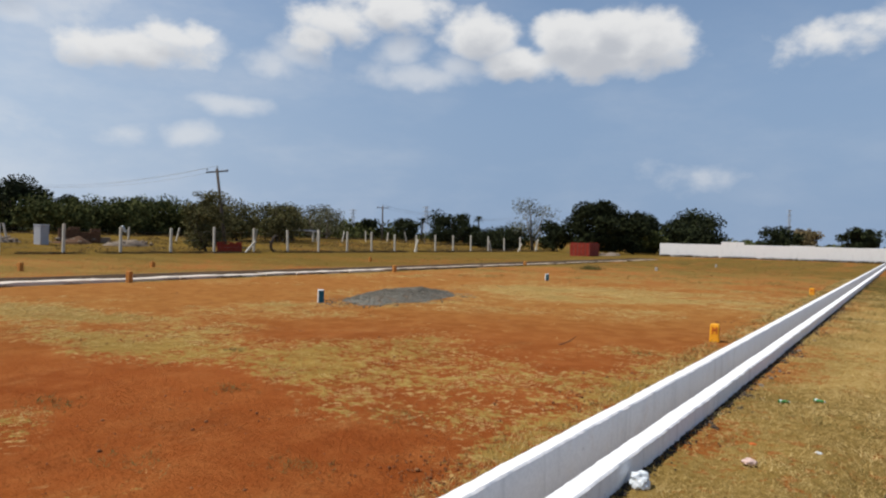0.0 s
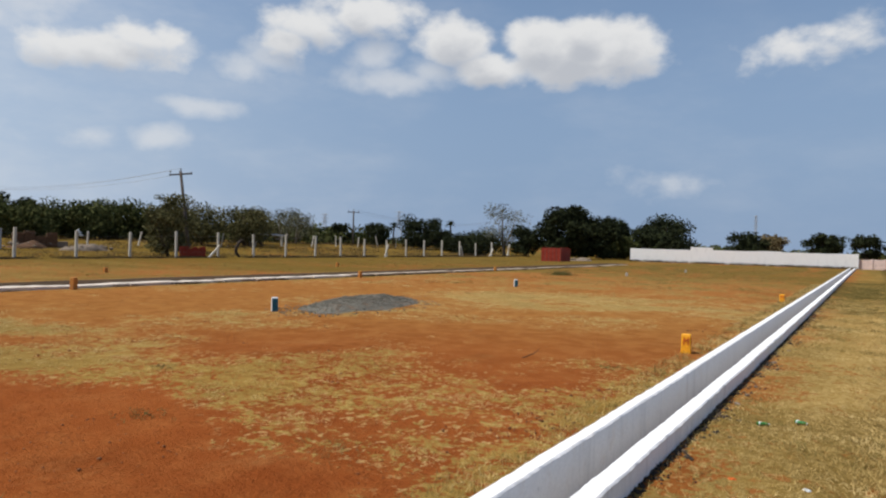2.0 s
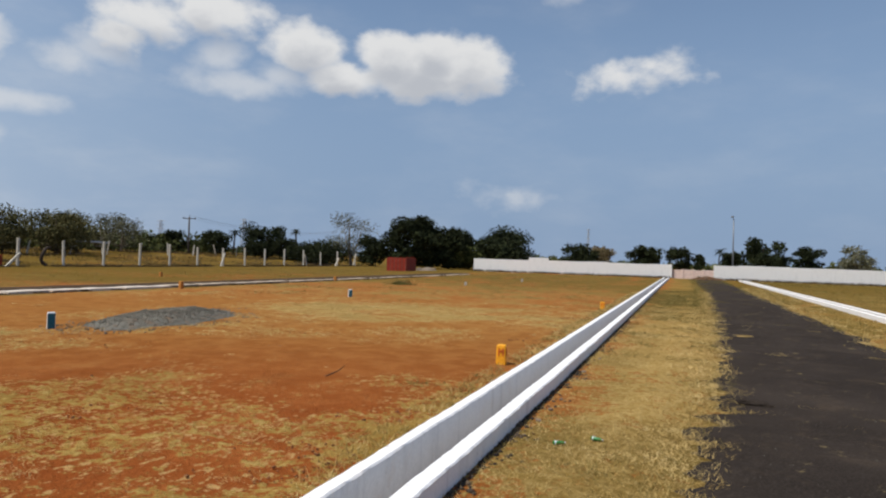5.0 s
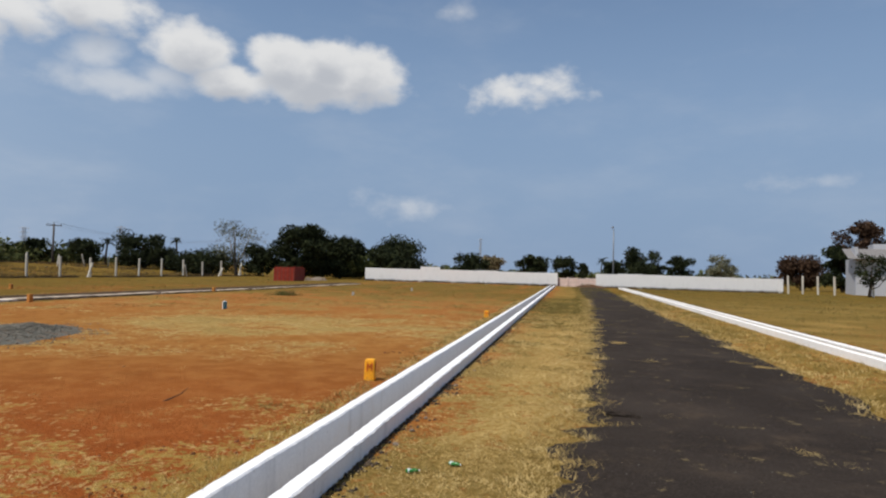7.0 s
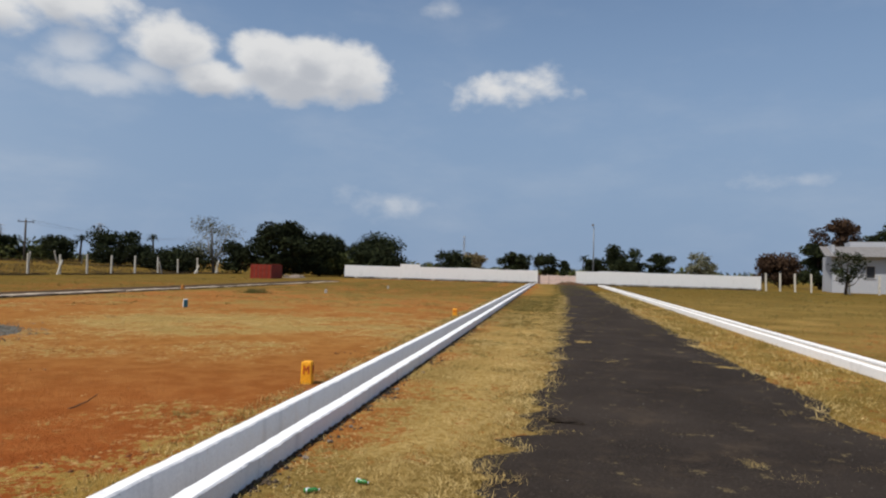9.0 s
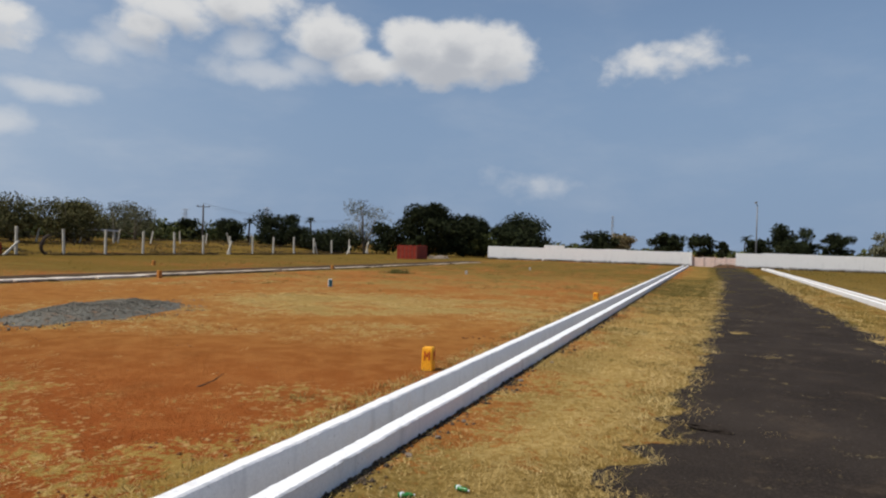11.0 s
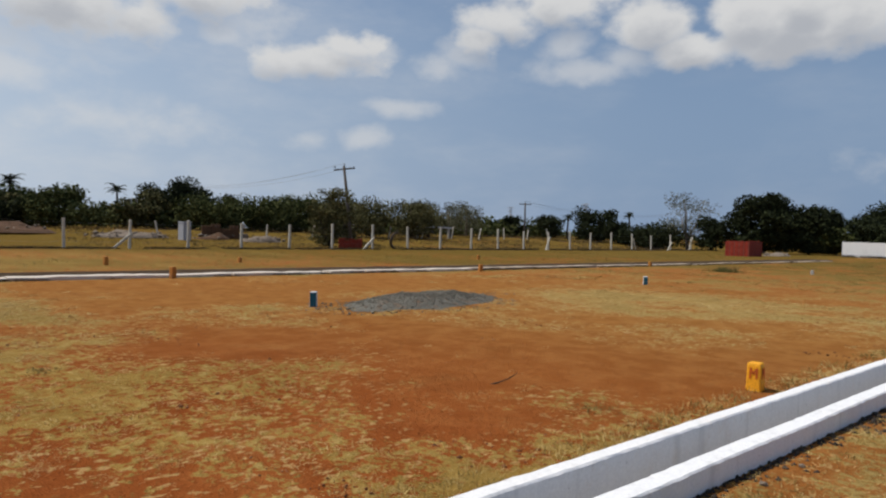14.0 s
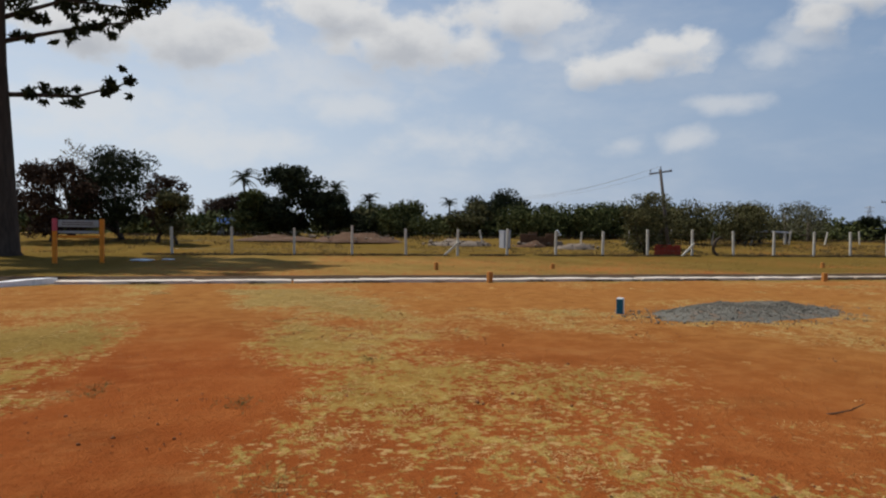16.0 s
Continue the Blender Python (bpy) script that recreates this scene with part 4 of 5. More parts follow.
# x, y, height, crown width, leaf, label, trunk share, leaves, leaf size
TREES = [
    (-58.3, -14.6, 7.7, 6.2, RUST, "dark rust-brown dry tree near the big trunk", .18, 3400, .26),
    (-61.5, -10.0, 8.9, 7.4, D, "dark half-bare tree with thin outer twigs", .18, 3800, .26),
    (-57.5, -6.4, 6.6, 3.6, RUST, "brown sparse small tree behind the posts", .2, 1300, .22),
    (-56.4, -4.6, 5.2, 3.2, O, "light green small tree behind the posts", .15, 1500, .24),
    (-66.2, -15.6, 10.6, 3.0, TAN, "tall bare treetop with few leaves", .4, 260, .2),
    (-93.8, -4.6, 6.3, 8.5, RUST, "brown distant tree above a hut", .2, 2200, .34),
    (-79.3, 3.9, 9.8, 8.0, D, dark, .18, 4200, .36), (-78.0, 0.2, 6.4, 5.0, G, dark, .15, 2400, .34),
    (-77.3, 8.5, 6.5, 6.0, D, dark, .15, 3000, .34), (-88, 14.0, 5.2, 7.0, G, scrub, .15, 2200, .34),
    (-82, 13.2, 4.4, 4.0, O, "pale green banana-like bush", .12, 1300, .4),
    (-73.3, 17.7, 5.0, 7.4, G, scrub, .08, 3600, .27), (-76, 13.6, 3.6, 5.0, D, scrub, .08, 2000, .27),
    (-80.5, 30.4, 6.8, 8.2, D, dark, .12, 4000, .32), (-78.5, 25.5, 5.4, 6.0, O, olive, .12, 2400, .32),
    (-72.8, 32.5, 4.5, 8.0, G, scrub, .06, 3600, .28), (-74.0, 38.5, 4.9, 8.0, G, scrub, .06, 3600, .28),
    (-76.3, 44.0, 5.4, 8.0, G, scrub, .06, 3600, .28), (-74.5, 50.0, 5.2, 8.5, G, scrub, .06, 3600, .28),
    (-87.9, 39.6, 5.8, 4.0, D, dark, .2, 1600, .34), (-90, 48, 6.0, 7.0, O, olive, .1, 2400, .34),
    (-47.6, 32.9, 5.3, 4.2, O, "olive thorn tree with a dark multi-stem base", .2, 2800, .16),
    (-53.8, 38.2, 4.6, 4.6, O, olive, .12, 2400, .18),
    (-61.1, 46.0, 5.5, 6.2, O, olive, .15, 2600, .22), (-61.5, 52.0, 5.3, 6.5, O, olive, .15, 2500, .22), (-64.0, 57.0, 5.4, 6.5, O, olive, .15, 2300, .22),
    (-70.1, 68.5, 6.0, 6.6, PALE, "pale thin-leaved tree with bare branches", .25, 1100, .2), (-67.0, 63.0, 5.8, 6.0, PALE, "pale thin-leaved tree with bare branches", .2, 1200, .2),
    (-73.6, 81.9, 4.4, 3.8, D, far_tree, .2, 1400, .28), (-65.8, 82.0, 4.4, 5.0, D, far_tree, .15, 1800, .28),
    (-60.0, 86.4, 5.7, 8.2, D, far_tree, .12, 3400, .32), (-49.8, 87.0, 3.2, 9.0, D, "low dark scrub behind the fence", .05, 2600, .3),
    (-55.0, 90.0, 2.8, 8.0, D, "low dark scrub behind the fence", .05, 2200, .3),
    (-46.5, 88.8, 8.0, 7.8, PALE, "tall pale tree with sparse see-through crown", .3, 1000, .22),
    (-42.8, 88.0, 4.6, 5.0, D, dark, .15, 1800, .3),
    (-36.6, 89.5, 7.8, 8.6, D, "large dark dense tree behind the brick shed", .12, 5200, .38), (-32.6, 93.5, 6.4, 7.0, D, far_tree, .1, 3200, .36),
    (-35.7, 104.3, 6.7, 8.0, D, far_tree, .12, 3000, .38), (-29.6, 94.5, 3.4, 6.0, G, "low green bush beside the wall end", .05, 2200, .28),
    (-24.3, 97.3, 6.3, 9.6, D, "dark spreading tree behind the white wall", .2, 3600, .36), (-27.0, 98.5, 5.6, 6.0, D, far_tree, .2, 2200, .36),
    (-19.0, 130.0, 5.1, 7.6, D, far_tree, .15, 2600, .4), (-15.5, 136.5, 4.7, 5.4, TAN, "tan dry distant tree", .2, 1400, .4),
    (-7.4, 146.0, 5.7, 6.4, D, far_tree, .15, 2200, .44), (-0.5, 123.3, 5.2, 4.8, D, far_tree, .25, 1300, .36), (2.9, 123.3, 3.7, 2.2, D, far_tree, .25, 700, .34),
    (12.9, 122.7, 6.8, 8.2, D, far_tree, .15, 3200, .4), (8.6, 126.0, 4.2, 4.0, D, far_tree, .15, 1400, .36), (19.9, 126.8, 5.4, 5.4, D, far_tree, .15, 2000, .36),
    (26.4, 125.6, 5.7, 6.2, PALE, "pale distant tree beyond the wall", .2, 1300, .32), (37.4, 117.9, 5.6, 8.0, RUST, "rust-brown tree beside the house", .12, 3200, .36),
    (44.9, 112.0, 11.2, 7.6, RUST, "tall dark brown half-bare tree behind the house", .15, 2600, .42), (41.0, 111.0, 7.4, 6.0, D, "dark tree beside the house", .15, 3000, .4), (55.1, 121.3, 11.5, 9.0, D, "tall dark tree behind the house", .15, 3600, .42),
    (32.6, 81.6, 5.2, 3.4, D, "small dark thin tree before the house", .3, 420, .26),
]
for i, (x, y, h, w, leaf, label, trunk, n, size) in enumerate(TREES):
    build_tree((x, y, rise(x)), h - 0.9 * rise(x), w * 1.08, leaf, label, 100 + i, trunk * (0.35 if n > 1500 else 0.8), int(n * 2.4), size * 0.68, clumps=38, bark=M_BARK_PALE if leaf is PALE else M_BARK)
for i, (x, y, h, w) in enumerate(((-84.1, -1.3, 9.4, 4.6), (-87.2, 10.4, 8.3, 4.2), (-93.8, 15.3, 7.3, 4.0), (-91.9, 26.8, 6.7, 3.4), (-61.6, 97.3, 5.9, 2.6), (-70.5, 92.0, 5.0, 2.8), (-96.0, 34.0, 6.3, 3.2), (-5.0, 160, 5.6, 3.4), (8.0, 170, 6.0, 3.6))):
    build_palm((x, y, rise(x)), h - 0.9 * rise(x), w, "dark feathery coconut palm far behind the fence", 300 + i)


def build_big_tree():
    """The old tree by the lane mouth: a thick dark trunk, long boughs with leaf tufts against the sky."""
    rng = np.random.default_rng(77)
    t = thing("tree", (-41.2, -11.55, 0), 0, "tall old tree with a thick dark trunk", "tree")
    g = Geo()
    g.tube([(0, 0, -0.3), (0.05, 0.05, 0.35), (0, 0.1, 2.0), (0, -0.05, 6), (0, -0.25, 11), (0, -0.2, 17), (0, 0, 21)], [1.5, 1.0, .82, .74, .62, .45, .2], 14)
    boughs = [((0, -.2, 9.3), (-1.6, 3.6, 9.7), (-2.2, 6.6, 10.9)), ((0, -.2, 12.2), (-1.2, 3.4, 13.6), (-2.0, 6.6, 14.6)), ((0, -.2, 13.5), (-1.5, 3.0, 15.4), (-2.4, 7.6, 15.4)),
              ((0, 0, 14), (2, -3, 16), (3, -6, 17)), ((0, 0, 15), (-3, -2, 17), (-6, -3, 18)), ((0, 0, 16), (3, 2, 18), (5, 3, 19)), ((0, 0, 13), (-1, -4, 14), (-2, -7, 14.5))]
    cl = []
    for b in boughs:
        p = [Vector(q) for q in b]
        g.tube(p, [0.16, 0.09, 0.03], 6)
        for k in range(20):
            s = rng.uniform(0.15, 1.02)
            q = p[0] * (1 - s) ** 2 + p[1] * 2 * s * (1 - s) + p[2] * s * s
            q = q + Vector((rng.normal(0, .25), rng.normal(0, .3), rng.normal(-.1, .28)))
            r = rng.uniform(0.2, 0.5)
            cl.append((*q, r, r, r * .8))
    # unseen upper crown, added and sized to shade the ground by the sign
    for k in range(120):
        a, r = rng.random() * 6.28, rng.uniform(0.5, 8.5)
        cl.append((math.cos(a) * r, math.sin(a) * r, rng.uniform(17.5, 25) - 0.2 * r, 1.3, 1.3, .9))
    part("trunk", g, M_BARK, t, smooth=True)
    v, f = leaf_cloud(rng, cl, 60000, 0.2)
    part("crown", sheet("crown", v, f), M_LEAF_DARK, t)


build_big_tree()


def build_arched_tree():
    t = thing("tree", (-42.9, 36.55, 0), 0, "small bare trunk bent into an arch", "tree")
    g = Geo()
    pts = [(0, -.15, -.2)] + [(0.08 * math.sin(a * 3), -0.72 * math.cos(a), 0.82 + 0.72 * math.sin(a)) for a in np.linspace(-1.0, 1.75, 10)]
    g.tube(pts, [.12] * 8 + [.09, .07, .04], 7)
    part("trunk", g, M_BARK, t, smooth=True)


build_arched_tree()


def build_far_woods():
    """The low belt of trees along the horizon."""
    rng = np.random.default_rng(5)
    cl = []
    for i in range(520):
        a = radians(rng.uniform(-60, 140))
        d = rng.uniform(170, 330)
        h = rng.uniform(1.5, 5.2) * (1.25 if a > 0.8 else 0.75)
        w = rng.uniform(3, 9)
        cl.append((-math.sin(a) * d, math.cos(a) * d, h * .45 + 0.6 * rise(-math.sin(a) * d), w, w, h * .55))
    v, f = leaf_cloud(rng, cl, 42000, 0.8)
    tagged(part("far_woods", sheet("far_woods", v, f), M_LEAF_GREEN), "low belt of dark trees along the horizon", "woods", kind="stuff")
    cl = []
    for i in range(230):
        y = rng.uniform(-30, 95)
        x = -76 - rng.uniform(0, 30) + 0.12 * max(0, y - 50)
        h = rng.uniform(2.2, 4.4)
        cl.append((x, y, h * .40 + rise(x), 3.2, 3.2, h * .42))
    v, f = leaf_cloud(rng, cl, 44000, 0.36)
    tagged(part("scrub_belt", sheet("scrub_belt", v, f), M_LEAF_GREEN), "dense belt of green thorn scrub", "scrub", kind="stuff")


build_far_woods()


# ---- plot markers, gravel, sign ----
def build_marker(loc, rz, paint, label, height=0.32, width=0.145, style="", group=""):
    """A squat concrete plot stone, tapered, with rounded shoulders and brush marks."""
    s = thing("plot_marker", loc, rz, label, "plot marker", group)
    a, b = width / 2, width / 2 * 0.9
    g = Geo()
    vs, fs = [], []
    for z, k in ((-0.12, a), (height - 0.03, b), (height - 0.008, b * 0.93), (height, b * 0.78)):
        c = k * 0.16
        vs += [(-k + c, -k, z), (k - c, -k, z), (k, -k + c, z), (k, k - c, z), (k - c, k, z), (-k + c, k, z), (-k, k - c, z), (-k, -k + c, z)]
    for r in range(3):
        fs += [(r * 8 + i, r * 8 + (i + 1) % 8, r * 8 + 8 + (i + 1) % 8, r * 8 + 8 + i) for i in range(8)]
    fs += [tuple(range(24, 32)), tuple(range(7, -1, -1))]
    part("stone", g.add(vs, fs), paint, s)
    if style == "red":
        for face in (0, 90):
            for x0, z0, x1, z1 in ((-.035, .15, -.028, .27), (-.028, .26, .0, .20), (.0, .20, .028, .26), (.030, .15, .037, .27)):
                d = Vector((x1 - x0, 0, z1 - z0))
                n = Vector((-d.z, 0, d.x)).normalized() * 0.009
                p, q = Vector((x0, 0, z0 * height / .32)), Vector((x1, 0, z1 * height / .32))
                vs = [p - n, q - n, q + n, p + n]
                m = pose(0, 0, 0, 0, 0, face) @ Matrix.Translation((0, -a * 0.965, 0))
                part("brush_mark", Geo().add([m @ (v + Vector((0, o, 0))) for o in (0.0, -0.004) for v in vs], [(3, 2, 1, 0), (4, 5, 6, 7), (0, 1, 5, 4), (1, 2, 6, 5), (2, 3, 7, 6), (3, 0, 4, 7)]), M_REDMARK, s, "red painted stroke")
    if style == "blue":
        # one side dark blue, the rest of the stone white
        part("blue_face", Geo().box(a * .9, a + 0.004, -b * .96, b * .96, 0.0, height * 0.93, 0.004), M_BLUEMARK, s, "dark blue face")
    return s


for x, y, rz, h in ((-2.43, 12.04, 8, .315), (-2.43, 25.6, -4, .27)):
    build_marker((x, y, 0), rz, M_ORANGE, "orange painted plot stone with red strokes", h, .16, "red", "orange plot stones")
for x, y, rz, h in ((-11.53, 11.6, -36, .32), (-11.92, 24.66, -52, .30)):
    build_marker((x, y, 0), rz, M_WHITEMARK, "white plot stone with one dark blue face", h, .155, "blue", "blue plot stones")
for x, y, h in ((-12.2, 39.8, .22), (-11.4, 51.2, .22)):
    build_marker((x, y, 0), 12, M_BOARD, "small distant painted plot stone", h, .15)
for x, y, rz, h in ((-20.0, 11.35, 20, .36), (-19.75, 24.2, -10, .30), (-27.4, 11.1, 15, .34), (-28.2, 16.9, 5, .24), (-28.9, 32.6, 0, .28), (-20.2, 38.0, 0, .26)):
    build_marker((x, y, 0), rz, M_OLDORANGE, "weathered orange-brown plot stone in dry grass", h, .17)


def stones_mesh(name, rng, pts, sizes):
    """Many small angular stones in one mesh."""
    base = np.array([(1, 0, 0), (-1, 0, 0), (0, 1, 0), (0, -1, 0), (0, 0, 1), (0, 0, -1)], float)
    tri = np.array([(0, 2, 4), (2, 1, 4), (1, 3, 4), (3, 0, 4), (2, 0, 5), (1, 2, 5), (3, 1, 5), (0, 3, 5)])
    n = len(pts)
    v = base[None] * rng.uniform(0.55, 1.25, (n, 6, 1)) * np.array(sizes)[:, None, None]
    a = rng.random(n) * 6.28
    x = v[:, :, 0] * np.cos(a)[:, None] - v[:, :, 1] * np.sin(a)[:, None]
    y = v[:, :, 0] * np.sin(a)[:, None] + v[:, :, 1] * np.cos(a)[:, None]
    v = np.stack([x, y, v[:, :, 2] * 0.7], 2) + np.array(pts)[:, None, :]
    f = tri[None] + (np.arange(n) * 6)[:, None, None]
    return sheet(name, v.reshape(-1, 3), f.reshape(-1, 3))


def build_gravel():
    h = thing("gravel_heap", (-11.2, 14.45, 0), 9, "low spread heap of grey gravel on red earth", "gravel heap")
    rng = np.random.default_rng(8)
    rings, n = 22, 72

    def top(r, a):
        lump = 1 + 0.22 * noise.noise(Vector((math.cos(a) * 1.7, math.sin(a) * 1.7, 3)))
        rr = r / lump
        x, y = 1.18 * r * math.cos(a), 2.35 * r * math.sin(a)
        z = 0.20 * max(0.0, 1 - rr * rr) ** 0.9 + 0.06 * bell(x, y, 0.1, -0.75, 0.6, 0.55) + 0.03 * bell(x, y, -0.1, 0.75, 0.6, 0.5)
        z *= min(1.0, max(0.0, 1.12 - rr) * 4)
        return x, y, z * (1 + 0.22 * fbm(x, y, 1.6, 4)) - 0.02 + 0.014 * fbm(x, y, 6, 3)

    vs, fs = [top(0, 0)], []
    for i in range(1, rings + 1):
        vs += [top(1.12 * i / rings, 2 * math.pi * j / n) for j in range(n)]
    for j in range(n):
        fs.append((0, 1 + j, 1 + (j + 1) % n))
    for i in range(rings - 1):
        fs += [(1 + i * n + j, 1 + (i + 1) * n + j, 1 + (i + 1) * n + (j + 1) % n, 1 + i * n + (j + 1) % n) for j in range(n)]
    part("mound", Geo().add(vs, fs), M_GRAVEL, h, smooth=True)
    pts, sizes = [], []
    for i in range(11000):
        r, a = abs(rng.normal(0, 0.62)) + 0.05 * (i % 3), rng.random() * 2 * math.pi
        if r > 1.5:
            continue
        x, y, z = top(r, a)
        pts.append((x, y, max(z, 0.0) + 0.004))
        sizes.append(rng.uniform(0.006, 0.019) if i % 12 else rng.uniform(0.02, 0.042))
    tagged(part("gravel", stones_mesh("gravel", rng, pts, sizes), M_PEBBLE, h), kind="stuff")


build_gravel()


def build_sign():
    s = thing("sign_frame", (-33.8, -5.2, 0), 0, "orange and pink framed notice board on two posts", "sign")
    d = Vector((-0.3, 0.95, 0))
    for k in (-1, 1):
        p = d * k
        part("post", Geo().box(p.x - .09, p.x + .09, p.y - .09, p.y + .09, -0.3, 1.55, 0.01), M_SIGNORANGE, s)
        part("post_top", Geo().box(p.x - .095, p.x + .095, p.y - .095, p.y + .095, 1.553, 2.14, 0.02), M_SIGNPINK if k < 0 else M_SIGNORANGE, s, "faded pink painted post top" if k < 0 else "")
    turn = pose(0, 0, 0, 0, 0, math.degrees(math.atan2(d.y, d.x)))
    part("board", Geo().box(-.86, .86, -.03, .03, 1.74, 2.08, 0.01, m=turn), M_BOARD, s, "faded grey board with illegible lines")
    for z in (1.86, 1.96):
        part("text_bar", Geo().box(-.7, .6, -.036, .036, z - .02, z + .02, m=turn), M_SLAB, s)
    for z, mat in ((1.50, M_BOARD), (1.28, M_SIGNORANGE)):
        part("rail", Geo().box(-.86, .86, -.025, .025, z - .06, z + .06, 0.01, m=turn), mat, s)


build_sign()


# ---- field clutter behind the fence ----
def build_mound(loc, rx, ry, h, mat, label, seed, stones=60):
    m = thing("spoil_heap", (loc[0], loc[1], rise(loc[0])), 0, label, "heap")
    rng = np.random.default_rng(seed)
    vs, fs, n, rings = [(0, 0, h)], [], 28, 8
    for i in range(1, rings + 1):
        r = i / rings
        for j in range(n):
            a = 2 * math.pi * j / n
            x, y = rx * r * math.cos(a), ry * r * math.sin(a)
            vs.append((x, y, h * (1 - r * r) * (1 + .7 * fbm(x + seed, y, .7, 3)) - .05 * (r > .95)))
    for j in range(n):
        fs.append((0, 1 + j, 1 + (j + 1) % n))
    for i in range(rings - 1):
        fs += [(1 + i * n + j, 1 + (i + 1) * n + j, 1 + (i + 1) * n + (j + 1) % n, 1 + i * n + (j + 1) % n) for j in range(n)]
    part("mound", Geo().add(vs, fs), mat, m)
    pts = [(rng.normal(0, rx * .45), rng.normal(0, ry * .45), rng.uniform(0.05, h * .8)) for i in range(stones)]
    tagged(part("gravel", stones_mesh("gravel", rng, pts, rng.uniform(.07, .28, stones)), M_RUBBLE, m), kind="stuff")


build_mound((-60, 10.5, 0), 2.6, 4.2, 0.75, M_MOUND, "brown heap of spoil earth and rubble", 3)
build_mound((-61, 3.5, 0), 2.4, 4.0, 0.4, M_MOUND, "low brown heap of spoil earth", 5, 30)
build_mound((-57, 19.5, 0), 1.4, 3.2, 0.5, M_RUBBLE, "pale rubble heap behind the fence", 6, 90)
build_mound((-54, 29.5, 0), 1.0, 2.2, 0.5, M_RUBBLE, "pale stone heap behind the fence", 7, 60)
build_mound((-56, 26.0, 0), 1.0, 1.6, 0.45, M_MOUND, "low earth heap with stones", 9, 30)
build_mound((-30.0, 78.0, 0), 1.2, 2.6, 0.3, M_RUBBLE, "low heap of stones by the brick shed", 10, 50)

build_mound((3.0, 86.2, 0), 2.0, 0.8, 0.42, M_MOUND, "low dark heap of red earth closing the lane", 14, 40)

blk = thing("water_tank", (-54.6, 23.1, rise(-54.6)), 15, "pale square concrete tank behind the fence", "water tank")
part("tank", Geo().box(-.4, .4, -.36, .36, -0.2, 1.5, 0.04), M_HOUSE, blk)
part("rim", Geo().box(-.43, .43, -.39, .39, 1.503, 1.57, 0.03), M_HOUSE, blk)
wl2 = thing("ruined_wall", (-56.5, 25.2, rise(-56.5)), 80, "low broken brown wall beside the tank", "wall")
for i, hh in enumerate((1.15, 1.3, 0.9, 1.2, .5)):
    part("wall_piece", Geo().box(i * .8, i * .8 + .79, 0, .25, -.2, hh, .03), M_MOUND if i != 4 else M_RUBBLE, wl2)


def build_brick_stack():
    s = thing("brick_stack", (-44.6, 33.0, 0), 62, "stack of red bricks beside a thorn tree", "bricks")
    rng = random.Random(12)
    me = Geo().box(-.115, .115, -.055, .055, 0, .075, .006).mesh("brick")
    for row in range(12):
        for i in range(8):
            for j in range(2):
                if row > 9 and rng.random() < .4:
                    continue
                part("brick", me, M_BRICK, s, m=pose(i * .24 - .84 + rng.uniform(-.01, .01) + (row % 2) * .06, j * .12 + rng.uniform(-.01, .01), row * .077, 0, 0, rng.uniform(-4, 4)))


build_brick_stack()
bag = thing("cloth_sack", (-42.33, 23.05, 0), 0, "white sack hung on a fence post top", "sack")
part("sack", stones_mesh("sack", np.random.default_rng(3), [(0, 0, 1.78), (.05, -.1, 1.9), (0, .1, 1.62)], [.2, .16, .17]), M_FILM, bag)
pipe = thing("pipe", (-62.0, 56.0, rise(-62.0)), 0, "long pale pipe raised on short stands", "pipe")
part("pipe_run", Geo().tube([(0, -3.2, 1.25), (-.2, 0, 1.3), (-.3, 3.2, 1.22)], [.11, .11, .11], 8), M_HOUSE, pipe, smooth=True)
for y in (-2.6, 2.4):
    part("stand", Geo().box(-.25, -.0, y - .1, y + .1, -.2, 1.16, .02), M_POST, pipe)


# ---- litter, twigs, weeds ----
def crumple(name, loc, size, mat, label, category, seed, flat=0.45, rz=0):
    rng = np.random.default_rng(seed)
    bm = bmesh.new()
    bmesh.ops.create_icosphere(bm, subdivisions=3, radius=1)
    for v in bm.verts:
        p = v.co.copy()
        k = 1 + 0.42 * noise.noise(p * 1.6 + Vector((seed, 0, 0))) + 0.22 * noise.noise(p * 4.5 + Vector((0, seed, 0)))
        v.co = Vector((p.x * size[0], p.y * size[1], p.z * size[2])) * k
    zmin = min(v.co.z for v in bm.verts)
    for v in bm.verts:
        v.co.z = max(v.co.z - zmin * 0.8, 0.0)
    me = bpy.data.meshes.new(name)
    bm.to_mesh(me)
    bm.free()
    ob = part(name, me, mat)
    ob.matrix_basis = pose(*loc, 0, 0, rz)
    return tagged(ob, label, category)


def build_bottle(loc, rz, label):
    b = thing("plastic_bottle", loc, rz, label, "bottle")
    k = 0.46
    prof = [(-.12, .028), (-.115, .036), (-.04, .037), (-.02, .033), (.03, .036), (.06, .034), (.09, .018), (.105, .013)]
    part("bottle", Geo().tube([(x * k, .003 * math.sin(40 * x), .032 * k) for x, r in prof], [r * k for x, r in prof], 12), M_GLASSGREEN, b, smooth=True)
    part("cap", Geo().tube([(.106 * k, 0, .032 * k), (.125 * k, 0, .032 * k)], [.015 * k, .015 * k], 10), M_FILM, b)
    part("wrapper", Geo().tube([(-.09 * k, 0, .032 * k), (-.03 * k, 0, .032 * k)], [.0385 * k, .0385 * k], 12), M_FILM, b)


